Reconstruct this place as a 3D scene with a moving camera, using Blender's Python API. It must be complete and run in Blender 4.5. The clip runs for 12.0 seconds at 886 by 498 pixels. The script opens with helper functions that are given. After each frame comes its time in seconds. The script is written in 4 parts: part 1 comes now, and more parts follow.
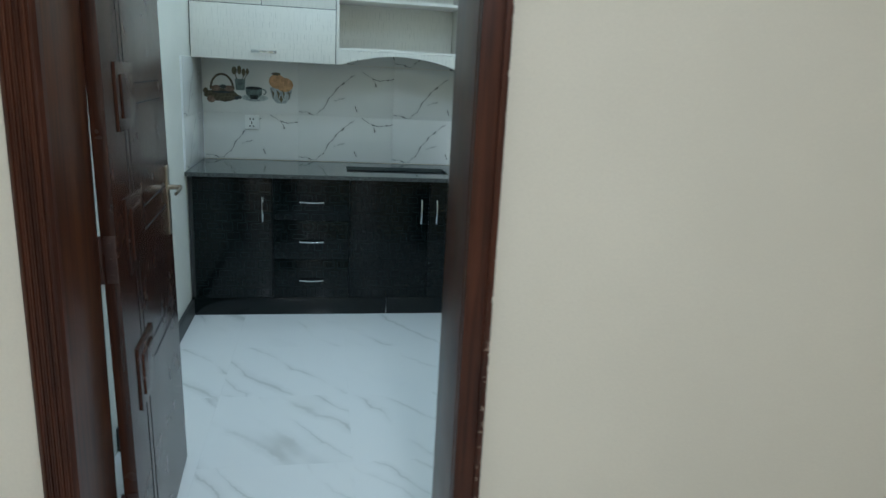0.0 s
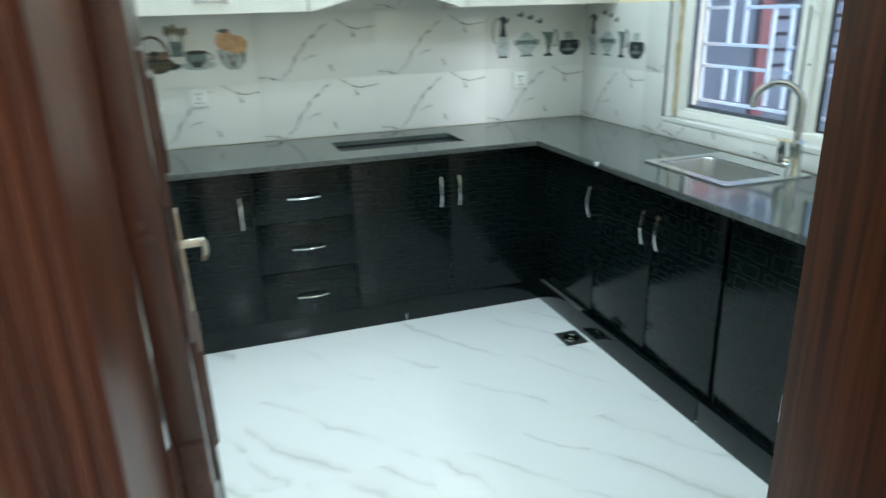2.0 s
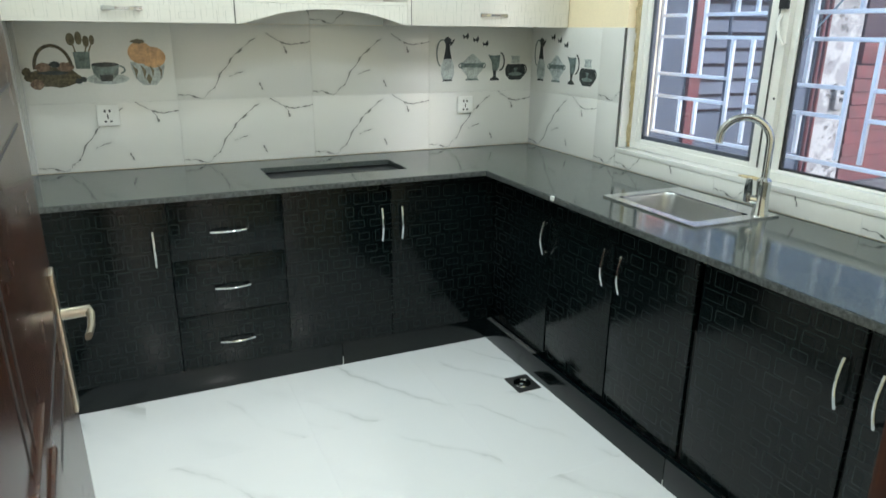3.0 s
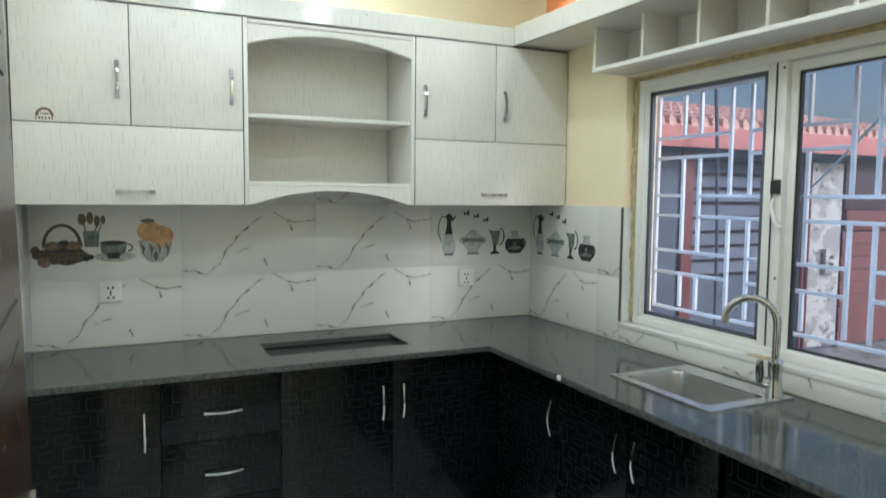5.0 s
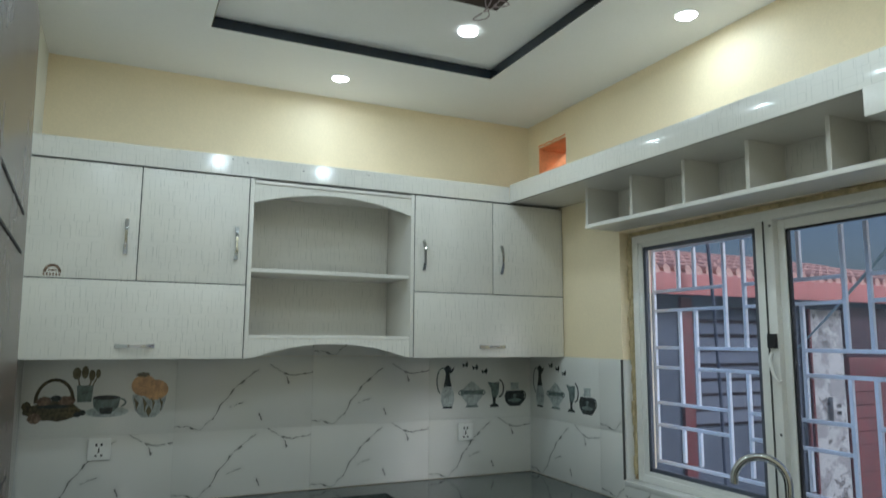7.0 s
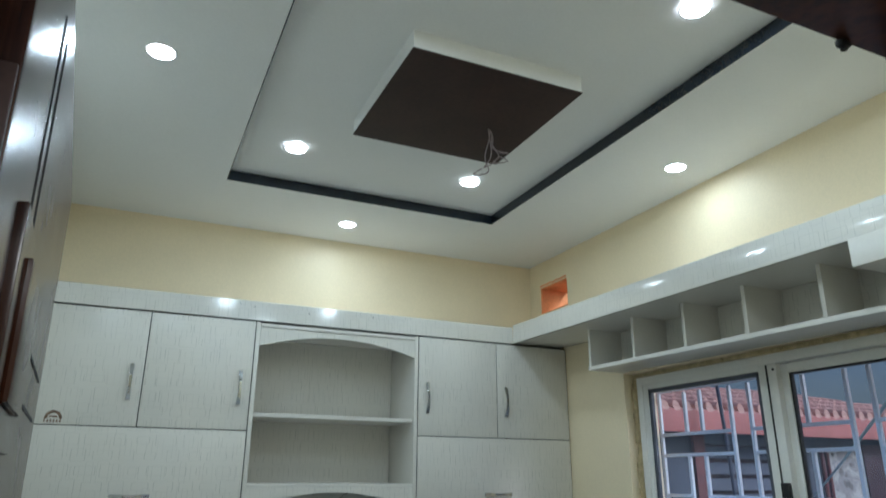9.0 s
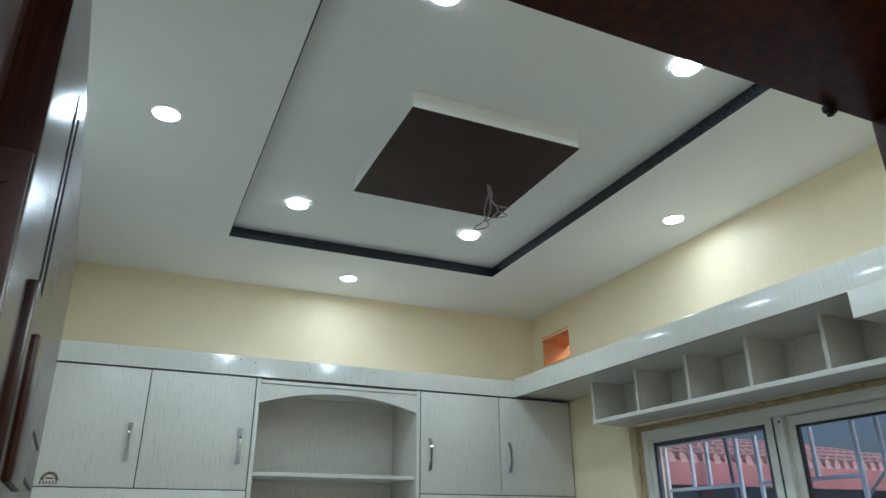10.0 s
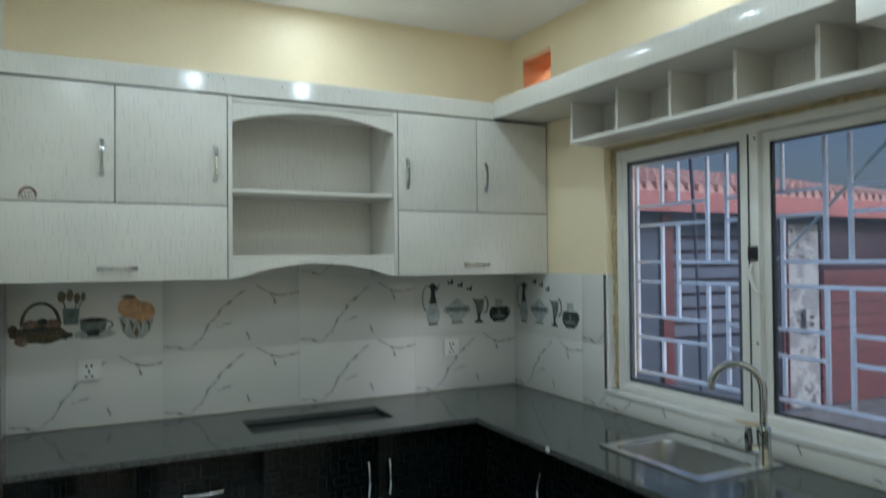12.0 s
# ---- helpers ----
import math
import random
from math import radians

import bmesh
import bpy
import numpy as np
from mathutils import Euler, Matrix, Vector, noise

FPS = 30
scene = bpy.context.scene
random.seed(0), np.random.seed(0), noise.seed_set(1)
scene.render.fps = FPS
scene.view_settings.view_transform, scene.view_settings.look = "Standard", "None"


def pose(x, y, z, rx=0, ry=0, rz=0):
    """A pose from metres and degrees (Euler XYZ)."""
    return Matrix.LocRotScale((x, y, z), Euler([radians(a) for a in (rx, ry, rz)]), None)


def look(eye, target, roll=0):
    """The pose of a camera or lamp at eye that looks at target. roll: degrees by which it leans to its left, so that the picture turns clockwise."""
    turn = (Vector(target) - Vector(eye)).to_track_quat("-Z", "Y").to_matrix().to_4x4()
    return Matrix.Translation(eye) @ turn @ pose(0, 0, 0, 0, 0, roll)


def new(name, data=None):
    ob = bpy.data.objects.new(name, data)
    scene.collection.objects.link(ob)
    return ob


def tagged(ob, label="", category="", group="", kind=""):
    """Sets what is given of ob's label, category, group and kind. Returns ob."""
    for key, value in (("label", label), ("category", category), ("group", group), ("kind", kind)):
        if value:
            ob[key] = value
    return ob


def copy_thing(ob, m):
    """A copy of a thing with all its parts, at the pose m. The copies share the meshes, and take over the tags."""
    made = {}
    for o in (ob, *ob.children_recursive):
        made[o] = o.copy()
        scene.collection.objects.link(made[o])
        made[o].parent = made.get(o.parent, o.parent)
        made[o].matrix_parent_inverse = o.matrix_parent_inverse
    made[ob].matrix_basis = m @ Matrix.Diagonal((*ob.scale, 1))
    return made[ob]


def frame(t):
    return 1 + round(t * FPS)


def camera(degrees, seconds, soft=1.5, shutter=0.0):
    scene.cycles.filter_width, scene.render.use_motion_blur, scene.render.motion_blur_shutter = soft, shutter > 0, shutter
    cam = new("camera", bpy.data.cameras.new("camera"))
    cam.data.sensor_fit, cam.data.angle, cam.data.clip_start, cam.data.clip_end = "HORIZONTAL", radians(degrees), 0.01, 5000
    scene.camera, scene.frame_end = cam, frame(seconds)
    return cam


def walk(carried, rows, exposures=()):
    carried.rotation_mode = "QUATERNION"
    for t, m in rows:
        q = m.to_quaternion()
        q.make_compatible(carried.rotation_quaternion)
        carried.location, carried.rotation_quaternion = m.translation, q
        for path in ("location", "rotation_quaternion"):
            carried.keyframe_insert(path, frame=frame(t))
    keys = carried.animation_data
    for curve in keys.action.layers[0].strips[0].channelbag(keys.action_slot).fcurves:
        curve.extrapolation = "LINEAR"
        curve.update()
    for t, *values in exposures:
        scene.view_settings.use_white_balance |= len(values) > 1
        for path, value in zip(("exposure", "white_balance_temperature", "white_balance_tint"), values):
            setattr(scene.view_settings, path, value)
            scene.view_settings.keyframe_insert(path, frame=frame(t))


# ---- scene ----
cam = camera(66.0, 12.0, 1.5, 0.6)
PATH = [
    (0, (-0.001, -0.407, 1.519), (0.343, 1.501, 1.027), 3.0),
    (0.5, (-0.12, -0.195, 1.518), (0.203, 1.711, 1.005), 1.1),
    (1, (-0.192, 0.132, 1.54), (-0.015, 2.064, 1.052), -2.0),
    (1.5, (-0.318, 0.372, 1.47), (-0.082, 2.277, 0.907), -1.3),
    (2, (-0.448, 0.615, 1.542), (0.149, 2.406, 0.881), -1.7),
    (2.5, (-0.41, 0.824, 1.526), (0.343, 2.558, 0.872), -0.4),
    (4.5, (-0.394, 0.971, 1.583), (0.427, 2.769, 1.28), 0.2),
    (5, (-0.406, 0.968, 1.604), (0.431, 2.778, 1.446), 0.5),
    (5.5, (-0.414, 0.96, 1.625), (0.421, 2.777, 1.571), 0.5),
    (6, (-0.419, 0.959, 1.628), (0.411, 2.778, 1.691), 0.5),
    (6.5, (-0.409, 0.953, 1.635), (0.42, 2.767, 1.791), 0.6),
    (7, (-0.414, 0.947, 1.642), (0.418, 2.746, 1.905), 0.4),
    (9, (-0.431, 0.895, 1.685), (0.351, 2.623, 2.32), 0.3),
    (9.5, (-0.432, 0.884, 1.69), (0.334, 2.579, 2.425), 0.1),
    (10, (-0.437, 0.881, 1.697), (0.322, 2.563, 2.469), -0.3),
    (10.5, (-0.43, 0.898, 1.695), (0.349, 2.631, 2.318), 0.1),
    (11, (-0.42, 0.921, 1.676), (0.394, 2.68, 2.168), -0.3),
    (11.5, (-0.412, 0.939, 1.662), (0.423, 2.737, 1.923), 0.0),
    (12, (-0.414, 0.961, 1.628), (0.47, 2.754, 1.661), -0.5),
]
EXPOSURE = [(0.0, -0.65, 5250, 3), (1.0, -0.40, 5250, 0), (1.5, 0.16, 5420, -3), (2.0, 0.34, 5700, 2), (2.5, 0.32, 6200, 8), (4.5, 0.12, 6400, 9),
            (5.0, -0.18, 6320, 9), (5.5, -0.42, 6280, 8), (6.0, -0.66, 6200, 8), (6.5, -0.84, 6080, 8), (7.5, -0.98, 5900, 8), (9.5, -1.10, 5750, 8), (10.5, -1.13, 5750, 8), (11.5, -1.03, 5900, 8), (12.0, -0.95, 5950, 8)]
walk(cam, [(t, look(eye, target, roll)) for t, eye, target, roll in PATH], EXPOSURE)

# ---------------------------------------------------------------- plan, in metres
XW, XE, YS, YN, ZC = -0.806, 1.753, 1.30, 4.403, 2.927      # kitchen walls and ceiling
YH = 1.05                                                   # hall face of the door wall
DL, DR, DZ = -0.537, 0.312, 2.147                            # clear door opening
ZT = 2.972                                                  # raised middle of the ceiling
TX0, TX1, TY0, TY1 = -0.165, 1.162, 1.87, 3.805                # edges of the raised middle
TILE = 0.008
# The fourth, near the door wall, is unseen and added by symmetry.
DOWNLIGHTS = [(0.483, 4.114, ZC), (1.533, 2.87, ZC), (-0.482, 2.895, ZC), (0.5, 1.60, ZC),
              (0.061, 3.46, ZT), (0.864, 3.464, ZT), (0.905, 2.093, ZT), (0.13, 2.11, ZT)]

# ---------------------------------------------------------------- world, sun, lamps
world = bpy.data.worlds.new("sky")
scene.world = world
world.use_nodes = True
wt = world.node_tree
sky = wt.nodes.new("ShaderNodeTexSky")
sky.sky_type, sky.sun_disc = "NISHITA", False
sky.sun_elevation, sky.sun_rotation, sky.air_density, sky.dust_density = radians(28), radians(150), 1.0, 4.0
wt.links.new(sky.outputs[0], wt.nodes["Background"].inputs[0])
wt.nodes["Background"].inputs[1].default_value = 0.15
sun = new("sun", bpy.data.lights.new("sun", "SUN"))
sun.data.energy, sun.data.angle, sun.data.color = 2.9, radians(14), (1.0, 0.97, 0.95)
sun.matrix_world = pose(0, 0, 8, 62, 0, 30)
LAMP_WATT, HALL_WATT = 5.6, 58.0
for k, (lx, ly, lz) in enumerate(DOWNLIGHTS):
    lamp = new("downlight_glow", bpy.data.lights.new("downlight_glow", "AREA"))
    lamp.data.shape, lamp.data.size, lamp.data.energy = "DISK", 0.076, LAMP_WATT * (0.42 if k < 2 else 1.0 if k in (4, 5) else 1.25)
    lamp.data.color, lamp.data.spread = (0.80, 0.95, 1.0), radians(178)
    lamp.location = (lx, ly, lz - 0.012)
# Unseen lamp, added so that the hall walls are lit.
hall_lamp = new("hall_fill_glow", bpy.data.lights.new("hall_fill_glow", "AREA"))
hall_lamp.data.shape, hall_lamp.data.size, hall_lamp.data.energy = "DISK", 0.32, HALL_WATT
hall_lamp.data.color = (1.0, 0.97, 0.90)
hall_lamp.location = (0.3, -0.9, 2.86)

# ---------------------------------------------------------------- materials


class Nodes:
    """A short way to write node trees."""

    def __init__(self, name):
        self.mat = bpy.data.materials.new(name)
        self.mat.use_nodes = True
        self.nt = self.mat.node_tree
        self.bsdf = self.nt.nodes["Principled BSDF"]

    def put(self, socket, value):
        if isinstance(value, bpy.types.NodeSocket):
            self.nt.links.new(value, socket)
        else:
            socket.default_value = value

    def m(self, op, a, b=0.0, c=0.0):
        n = self.nt.nodes.new("ShaderNodeMath")
        n.operation = op
        for k, v in enumerate((a, b, c)):
            self.put(n.inputs[k], v)
        return n.outputs[0]

    def v(self, op, a, b=(0, 0, 0), scale=1.0, out=0):
        n = self.nt.nodes.new("ShaderNodeVectorMath")
        n.operation = op
        self.put(n.inputs[0], a)
        if op == "SCALE":
            self.put(n.inputs["Scale"], scale)
        elif len(n.inputs) > 1:
            self.put(n.inputs[1], b)
        return n.outputs[out]

    def xyz(self, x, y, z=0.0):
        n = self.nt.nodes.new("ShaderNodeCombineXYZ")
        for k, val in enumerate((x, y, z)):
            self.put(n.inputs[k], val)
        return n.outputs[0]

    def split(self, vec):
        n = self.nt.nodes.new("ShaderNodeSeparateXYZ")
        self.put(n.inputs[0], vec)
        return n.outputs

    def coord(self):
        return self.nt.nodes.new("ShaderNodeTexCoord").outputs["Object"]

    def noise(self, vec, scale, detail=3.0, rough=0.55, distort=0.0):
        n = self.nt.nodes.new("ShaderNodeTexNoise")
        self.put(n.inputs["Vector"], vec)
        n.inputs["Scale"].default_value, n.inputs["Detail"].default_value = scale, detail
        n.inputs["Roughness"].default_value, n.inputs["Distortion"].default_value = rough, distort
        return n.outputs["Fac"]

    def white(self, vec):
        n = self.nt.nodes.new("ShaderNodeTexWhiteNoise")
        n.noise_dimensions = "3D"
        self.put(n.inputs["Vector"], vec)
        return n.outputs["Color"]

    def rnd(self):
        return self.nt.nodes.new("ShaderNodeObjectInfo").outputs["Random"]

    def step(self, x, lo, hi, a=0.0, b=1.0):
        n = self.nt.nodes.new("ShaderNodeMapRange")
        n.interpolation_type = "SMOOTHSTEP"
        for k, val in enumerate((x, lo, hi, a, b)):
            self.put(n.inputs[k], val)
        return n.outputs[0]

    def mix(self, fac, a, b):
        n = self.nt.nodes.new("ShaderNodeMix")
        n.data_type = "RGBA"
        self.put(n.inputs[0], fac)
        self.put(n.inputs[6], a if isinstance(a, bpy.types.NodeSocket) else (*a, 1))
        self.put(n.inputs[7], b if isinstance(b, bpy.types.NodeSocket) else (*b, 1))
        return n.outputs[2]

    def bump(self, height, strength, distance):
        n = self.nt.nodes.new("ShaderNodeBump")
        n.inputs["Strength"].default_value, n.inputs["Distance"].default_value = strength, distance
        self.put(n.inputs["Height"], height)
        self.put(self.bsdf.inputs["Normal"], n.outputs[0])

    def set(self, **kw):
        for k, val in kw.items():
            self.put(self.bsdf.inputs[k.replace("_", " ")], val)
        return self.mat


def surface(name, c, rough=0.5, metal=0.0, var=0.10, coarse=2.5, grain=90.0, bump=0.08, coat=0.0, dist=0.002, gloss=0.5):
    """A plain painted, metal or plastic surface: stains at a large scale, grain at a small one."""
    g = Nodes(name)
    p = g.coord()
    big, fine = g.noise(p, coarse, 4), g.noise(p, grain, 3)
    mixed = g.m("ADD", g.m("MULTIPLY", big, 0.65), g.m("MULTIPLY", fine, 0.35))
    dark, light = tuple(x * (1 - var) for x in c), tuple(min(1, x * (1 + var)) for x in c)
    col = g.mix(g.step(mixed, 0.32, 0.68), dark, light)
    r = g.m("ADD", rough - 0.05, g.m("MULTIPLY", big, 0.10))
    if bump:
        g.bump(fine, bump, dist)
    g.set(Base_Color=col, Roughness=r, Metallic=metal, Specular_IOR_Level=gloss)
    if coat:
        g.set(Coat_Weight=coat, Coat_Roughness=0.08)
    return g.mat


def rect_layer(g, u, v, cw, ch, seed, line, level=1.0):
    """Outlines of rounded rectangles of mixed size, one to a cell."""
    row = g.m("FLOOR", g.m("DIVIDE", v, ch))
    uu = g.m("ADD", g.m("DIVIDE", u, cw), g.m("ADD", g.m("MULTIPLY", row, 0.37), seed))
    cell = g.m("FLOOR", uu)
    r = g.split(g.white(g.xyz(cell, row, seed)))
    fu = g.m("MULTIPLY", g.m("SUBTRACT", g.m("FRACT", uu), 0.5), cw)
    fv = g.m("MULTIPLY", g.m("SUBTRACT", g.m("FRACT", g.m("DIVIDE", v, ch)), 0.5), ch)
    rad = 0.006
    hw = g.m("MULTIPLY", g.m("ADD", 0.20, g.m("MULTIPLY", r[0], 0.26)), cw)
    hh = g.m("MULTIPLY", g.m("ADD", 0.22, g.m("MULTIPLY", r[1], 0.24)), ch)
    px = g.m("ADD", g.m("SUBTRACT", g.m("ABSOLUTE", fu), hw), rad)
    py = g.m("ADD", g.m("SUBTRACT", g.m("ABSOLUTE", fv), hh), rad)
    out = g.v("LENGTH", g.xyz(g.m("MAXIMUM", px, 0.0), g.m("MAXIMUM", py, 0.0)), out=1)
    d = g.m("SUBTRACT", g.m("ADD", out, g.m("MINIMUM", g.m("MAXIMUM", px, py), 0.0)), rad)
    # A low level fades the level sides: light from above put into the lines.
    upright = g.step(g.m("SUBTRACT", px, py), -0.003, 0.001, level, 1.0)
    return g.m("MULTIPLY", upright, g.step(g.m("ABSOLUTE", d), line * 0.5, line, 1.0, 0.0))


def laminate(name, base, line_colour, rough, width, strength, coat, gloss=0.5, level=1.0):
    """Cabinet laminate, embossed all over with small rounded rectangles."""
    g = Nodes(name)
    p = g.coord()
    x, y, z = g.split(p)[0:3]
    u = g.m("ADD", x, y)
    a = rect_layer(g, u, z, 0.088, 0.060, 0.0, width, level)
    b = rect_layer(g, u, z, 0.050, 0.096, 5.3, width, level)
    pattern = g.m("MAXIMUM", a, g.m("MULTIPLY", b, 0.55))
    wear = g.step(g.noise(p, 7.0, 3), 0.3, 0.65, 0.35, 1.0)
    fac = g.m("MULTIPLY", g.m("MULTIPLY", pattern, wear), strength)
    big = g.noise(p, 3.0, 3)
    ground = g.mix(big, tuple(c * 0.88 for c in base), tuple(min(1, c * 1.10) for c in base))
    g.bump(g.m("SUBTRACT", g.m("MULTIPLY", g.noise(p, 160, 2), 0.05), pattern), 0.08, 0.0005)
    g.set(Base_Color=g.mix(fac, ground, line_colour), Roughness=g.m("ADD", rough, g.m("MULTIPLY", pattern, 0.15)))
    g.set(Coat_Weight=coat, Coat_Roughness=0.12, Specular_IOR_Level=gloss)
    return g.mat


def floor_marble():
    g = Nodes("floor_marble")
    p0 = g.coord()
    p = g.v("ADD", p0, g.v("SCALE", g.xyz(g.rnd(), g.m("MULTIPLY", g.rnd(), 3.7)), scale=9.0))
    x, y, z = g.split(p)[0:3]
    along = g.m("ADD", g.m("MULTIPLY", x, 0.62), g.m("MULTIPLY", y, -0.78))
    across = g.m("ADD", g.m("MULTIPLY", x, 0.78), g.m("MULTIPLY", y, 0.62))
    wob = g.m("MULTIPLY", g.m("SUBTRACT", g.noise(p, 3.4, 5), 0.5), 0.17)
    q = g.xyz(g.m("MULTIPLY", along, 0.40), g.m("MULTIPLY", g.m("ADD", across, wob), 4.2), 0.0)
    ridge = g.m("ABSOLUTE", g.m("SUBTRACT", g.noise(q, 1.0, 0.6, 0.5), 0.5))
    vein = g.step(ridge, 0.0, 0.014, 1.0, 0.0)
    soft = g.step(ridge, 0.0, 0.06, 1.0, 0.0)
    mask = g.step(g.noise(p, 2.2, 2.5), 0.38, 0.62)
    fac = g.m("ADD", g.m("MULTIPLY", g.m("MULTIPLY", vein, mask), 0.30), g.m("MULTIPLY", g.m("MULTIPLY", soft, mask), 0.17))
    cloud = g.mix(g.noise(p0, 1.7, 4), (0.76, 0.77, 0.77), (0.81, 0.81, 0.80))
    g.set(Base_Color=g.mix(fac, cloud, (0.36, 0.37, 0.35)), Roughness=g.m("ADD", 0.13, g.m("MULTIPLY", g.noise(p0, 14, 3), 0.12)))
    g.bump(g.noise(p, 22, 2), 0.03, 0.001)
    return g.mat


VEIN = [((0.00, 0.022), (0.045, 0.026)), ((0.045, 0.026), (0.115, 0.006)), ((0.115, 0.006), (0.160, 0.045)),
        ((0.160, 0.045), (0.205, 0.120)), ((0.205, 0.120), (0.270, 0.200)), ((0.270, 0.200), (0.372, 0.282)),
        ((0.430, 0.300), (0.500, 0.265)), ((0.500, 0.265), (0.545, 0.250)), ((0.545, 0.250), (0.642, 0.266)),
        ((0.500, 0.265), (0.522, 0.212)), ((0.245, 0.108), (0.310, 0.126)), ((0.382, 0.075), (0.396, 0.042))]


def wall_marble():
    """Glazed wall tile with the same printed vein on every tile."""
    g = Nodes("wall_tile_marble")
    p = g.coord()
    x, y, z = g.split(p)[0:3]
    n1 = g.m("MULTIPLY", g.m("SUBTRACT", g.noise(p, 30, 7, 0.68), 0.5), 0.034)
    n2 = g.m("MULTIPLY", g.m("SUBTRACT", g.noise(g.v("ADD", p, (3, 3, 3)), 30, 7, 0.68), 0.5), 0.034)
    q = g.xyz(g.m("ADD", x, n1), g.m("ADD", z, n2))
    best = None
    for (ax, ay), (bx_, by_) in VEIN:
        ba = (bx_ - ax, by_ - ay, 0)
        pa = g.v("SUBTRACT", q, (ax, ay, 0))
        h = g.m("DIVIDE", g.v("DOT_PRODUCT", pa, ba, out=1), ba[0] ** 2 + ba[1] ** 2)
        n = g.nt.nodes.new("ShaderNodeClamp")
        g.put(n.inputs[0], h)
        d = g.v("LENGTH", g.v("SUBTRACT", pa, g.v("SCALE", ba, scale=n.outputs[0])), out=1)
        best = d if best is None else g.m("MINIMUM", best, d)
    width = g.step(g.noise(p, 42, 4), 0.36, 0.70, 0.0008, 0.0048)
    sharp = g.step(best, g.m("MULTIPLY", width, 0.4), width, 0.85, 0.0)
    soft = g.step(best, 0.0, 0.022, 0.07, 0.0)
    fac = g.m("MAXIMUM", sharp, soft)
    cloud = g.mix(g.noise(p, 3.0, 3), (0.685, 0.685, 0.65), (0.74, 0.735, 0.70))
    g.set(Base_Color=g.mix(fac, cloud, (0.045, 0.05, 0.045)), Roughness=0.07)
    g.bump(g.noise(p, 9, 2), 0.04, 0.001)
    return g.mat


def dark_wood(name="door_wood", matt=0.0, light=(0.054, 0.018, 0.009), dark=(0.018, 0.0062, 0.004)):
    g = Nodes(name)
    p = g.coord()
    x, y, z = g.split(p)[0:3]
    q = g.xyz(g.m("MULTIPLY", x, 60.0), g.m("MULTIPLY", y, 60.0), g.m("MULTIPLY", z, 2.2))
    grain = g.noise(q, 1.0, 4, 0.6, 0.4)
    col = g.mix(g.step(grain, 0.3, 0.72), dark, light)
    worn = g.step(g.noise(p, 5.0, 4), 0.5, 0.8, 0.0, 0.35)
    col = g.mix(worn, col, tuple(c * 1.25 for c in light))
    g.bump(grain, 0.06, 0.0006)
    g.set(Base_Color=col, Roughness=g.m("ADD", 0.20 + matt, g.m("MULTIPLY", g.noise(p, 8, 3), 0.12)), Coat_Weight=0.0, Coat_Roughness=0.15, Specular_IOR_Level=0.38 - 1.3 * matt)
    return g.mat


def granite():
    g = Nodes("granite")
    p = g.coord()
    speck, fleck, mid = g.noise(p, 210, 2), g.noise(g.v("ADD", p, (4, 2, 1)), 120, 2), g.noise(p, 9, 3)
    col = g.mix(g.step(speck, 0.42, 0.60), (0.036, 0.043, 0.039), (0.074, 0.087, 0.080))
    col = g.mix(g.step(fleck, 0.62, 0.70, 0.0, 0.45), col, (0.19, 0.205, 0.195))
    col = g.mix(g.step(mid, 0.35, 0.7, 0.0, 0.25), col, (0.085, 0.096, 0.092))
    g.set(Base_Color=col, Roughness=g.m("ADD", 0.05, g.m("MULTIPLY", g.noise(p, 5, 3), 0.09)))
    g.bump(speck, 0.02, 0.0005)
    g.set(Specular_IOR_Level=0.37)
    return g.mat


def glass():
    g = Nodes("window_glass")
    # Blue tint and slight milkiness put the haze of the view into the glass.
    g.set(Base_Color=(0.72, 0.81, 1.0, 1), Roughness=0.0, Transmission_Weight=0.955, IOR=1.15)
    return g.mat


def frosted():
    g = Nodes("frosted_glass")
    p = g.coord()
    g.set(Base_Color=(0.93, 0.95, 0.98, 1), Roughness=g.step(g.noise(p, 40, 3), 0.3, 0.7, 0.55, 0.75), Transmission_Weight=1.0, IOR=1.2)
    return g.mat


def glow(name, colour, strength):
    g = Nodes(name)
    g.set(Base_Color=(0.9, 0.9, 0.9, 1), Emission_Color=(*colour, 1), Emission_Strength=strength)
    return g.mat


def blotched(name, a, b, c, rough=0.85, scale=2.2):
    """Old plaster: bare patches with torn outlines."""
    g = Nodes(name)
    p = g.coord()
    n1, n2 = g.noise(p, scale, 6, 0.62), g.noise(g.v("ADD", p, (7, 1, 3)), scale * 2.6, 5, 0.65)
    col = g.mix(g.step(n1, 0.46, 0.53), a, b)
    col = g.mix(g.step(n2, 0.56, 0.62), col, c)
    g.bump(n2, 0.4, 0.01)
    g.set(Base_Color=col, Roughness=rough)
    return g.mat


M_CREAM = surface("kitchen_wall_paint", (0.90, 0.77, 0.53), 0.55, var=0.05, coarse=1.6, grain=120, bump=0.12)
M_HALL = surface("hall_wall_paint", (0.74, 0.675, 0.56), 0.6, var=0.04, coarse=1.4, grain=130, bump=0.15)
M_CEIL = surface("ceiling_paint", (0.87, 0.87, 0.85), 0.6, var=0.03, coarse=1.2, grain=100, bump=0.06)
M_WHITEWALL = surface("white_wall_paint", (0.78, 0.77, 0.69), 0.5, var=0.04)
M_BLACKTRIM = surface("black_trim_paint", (0.014, 0.020, 0.031), 0.22, var=0.2)
M_BROWNPANEL = surface("brown_panel", (0.042, 0.022, 0.018), 0.5, var=0.25, coarse=5, grain=60, gloss=0.2)
M_FLOOR = floor_marble()
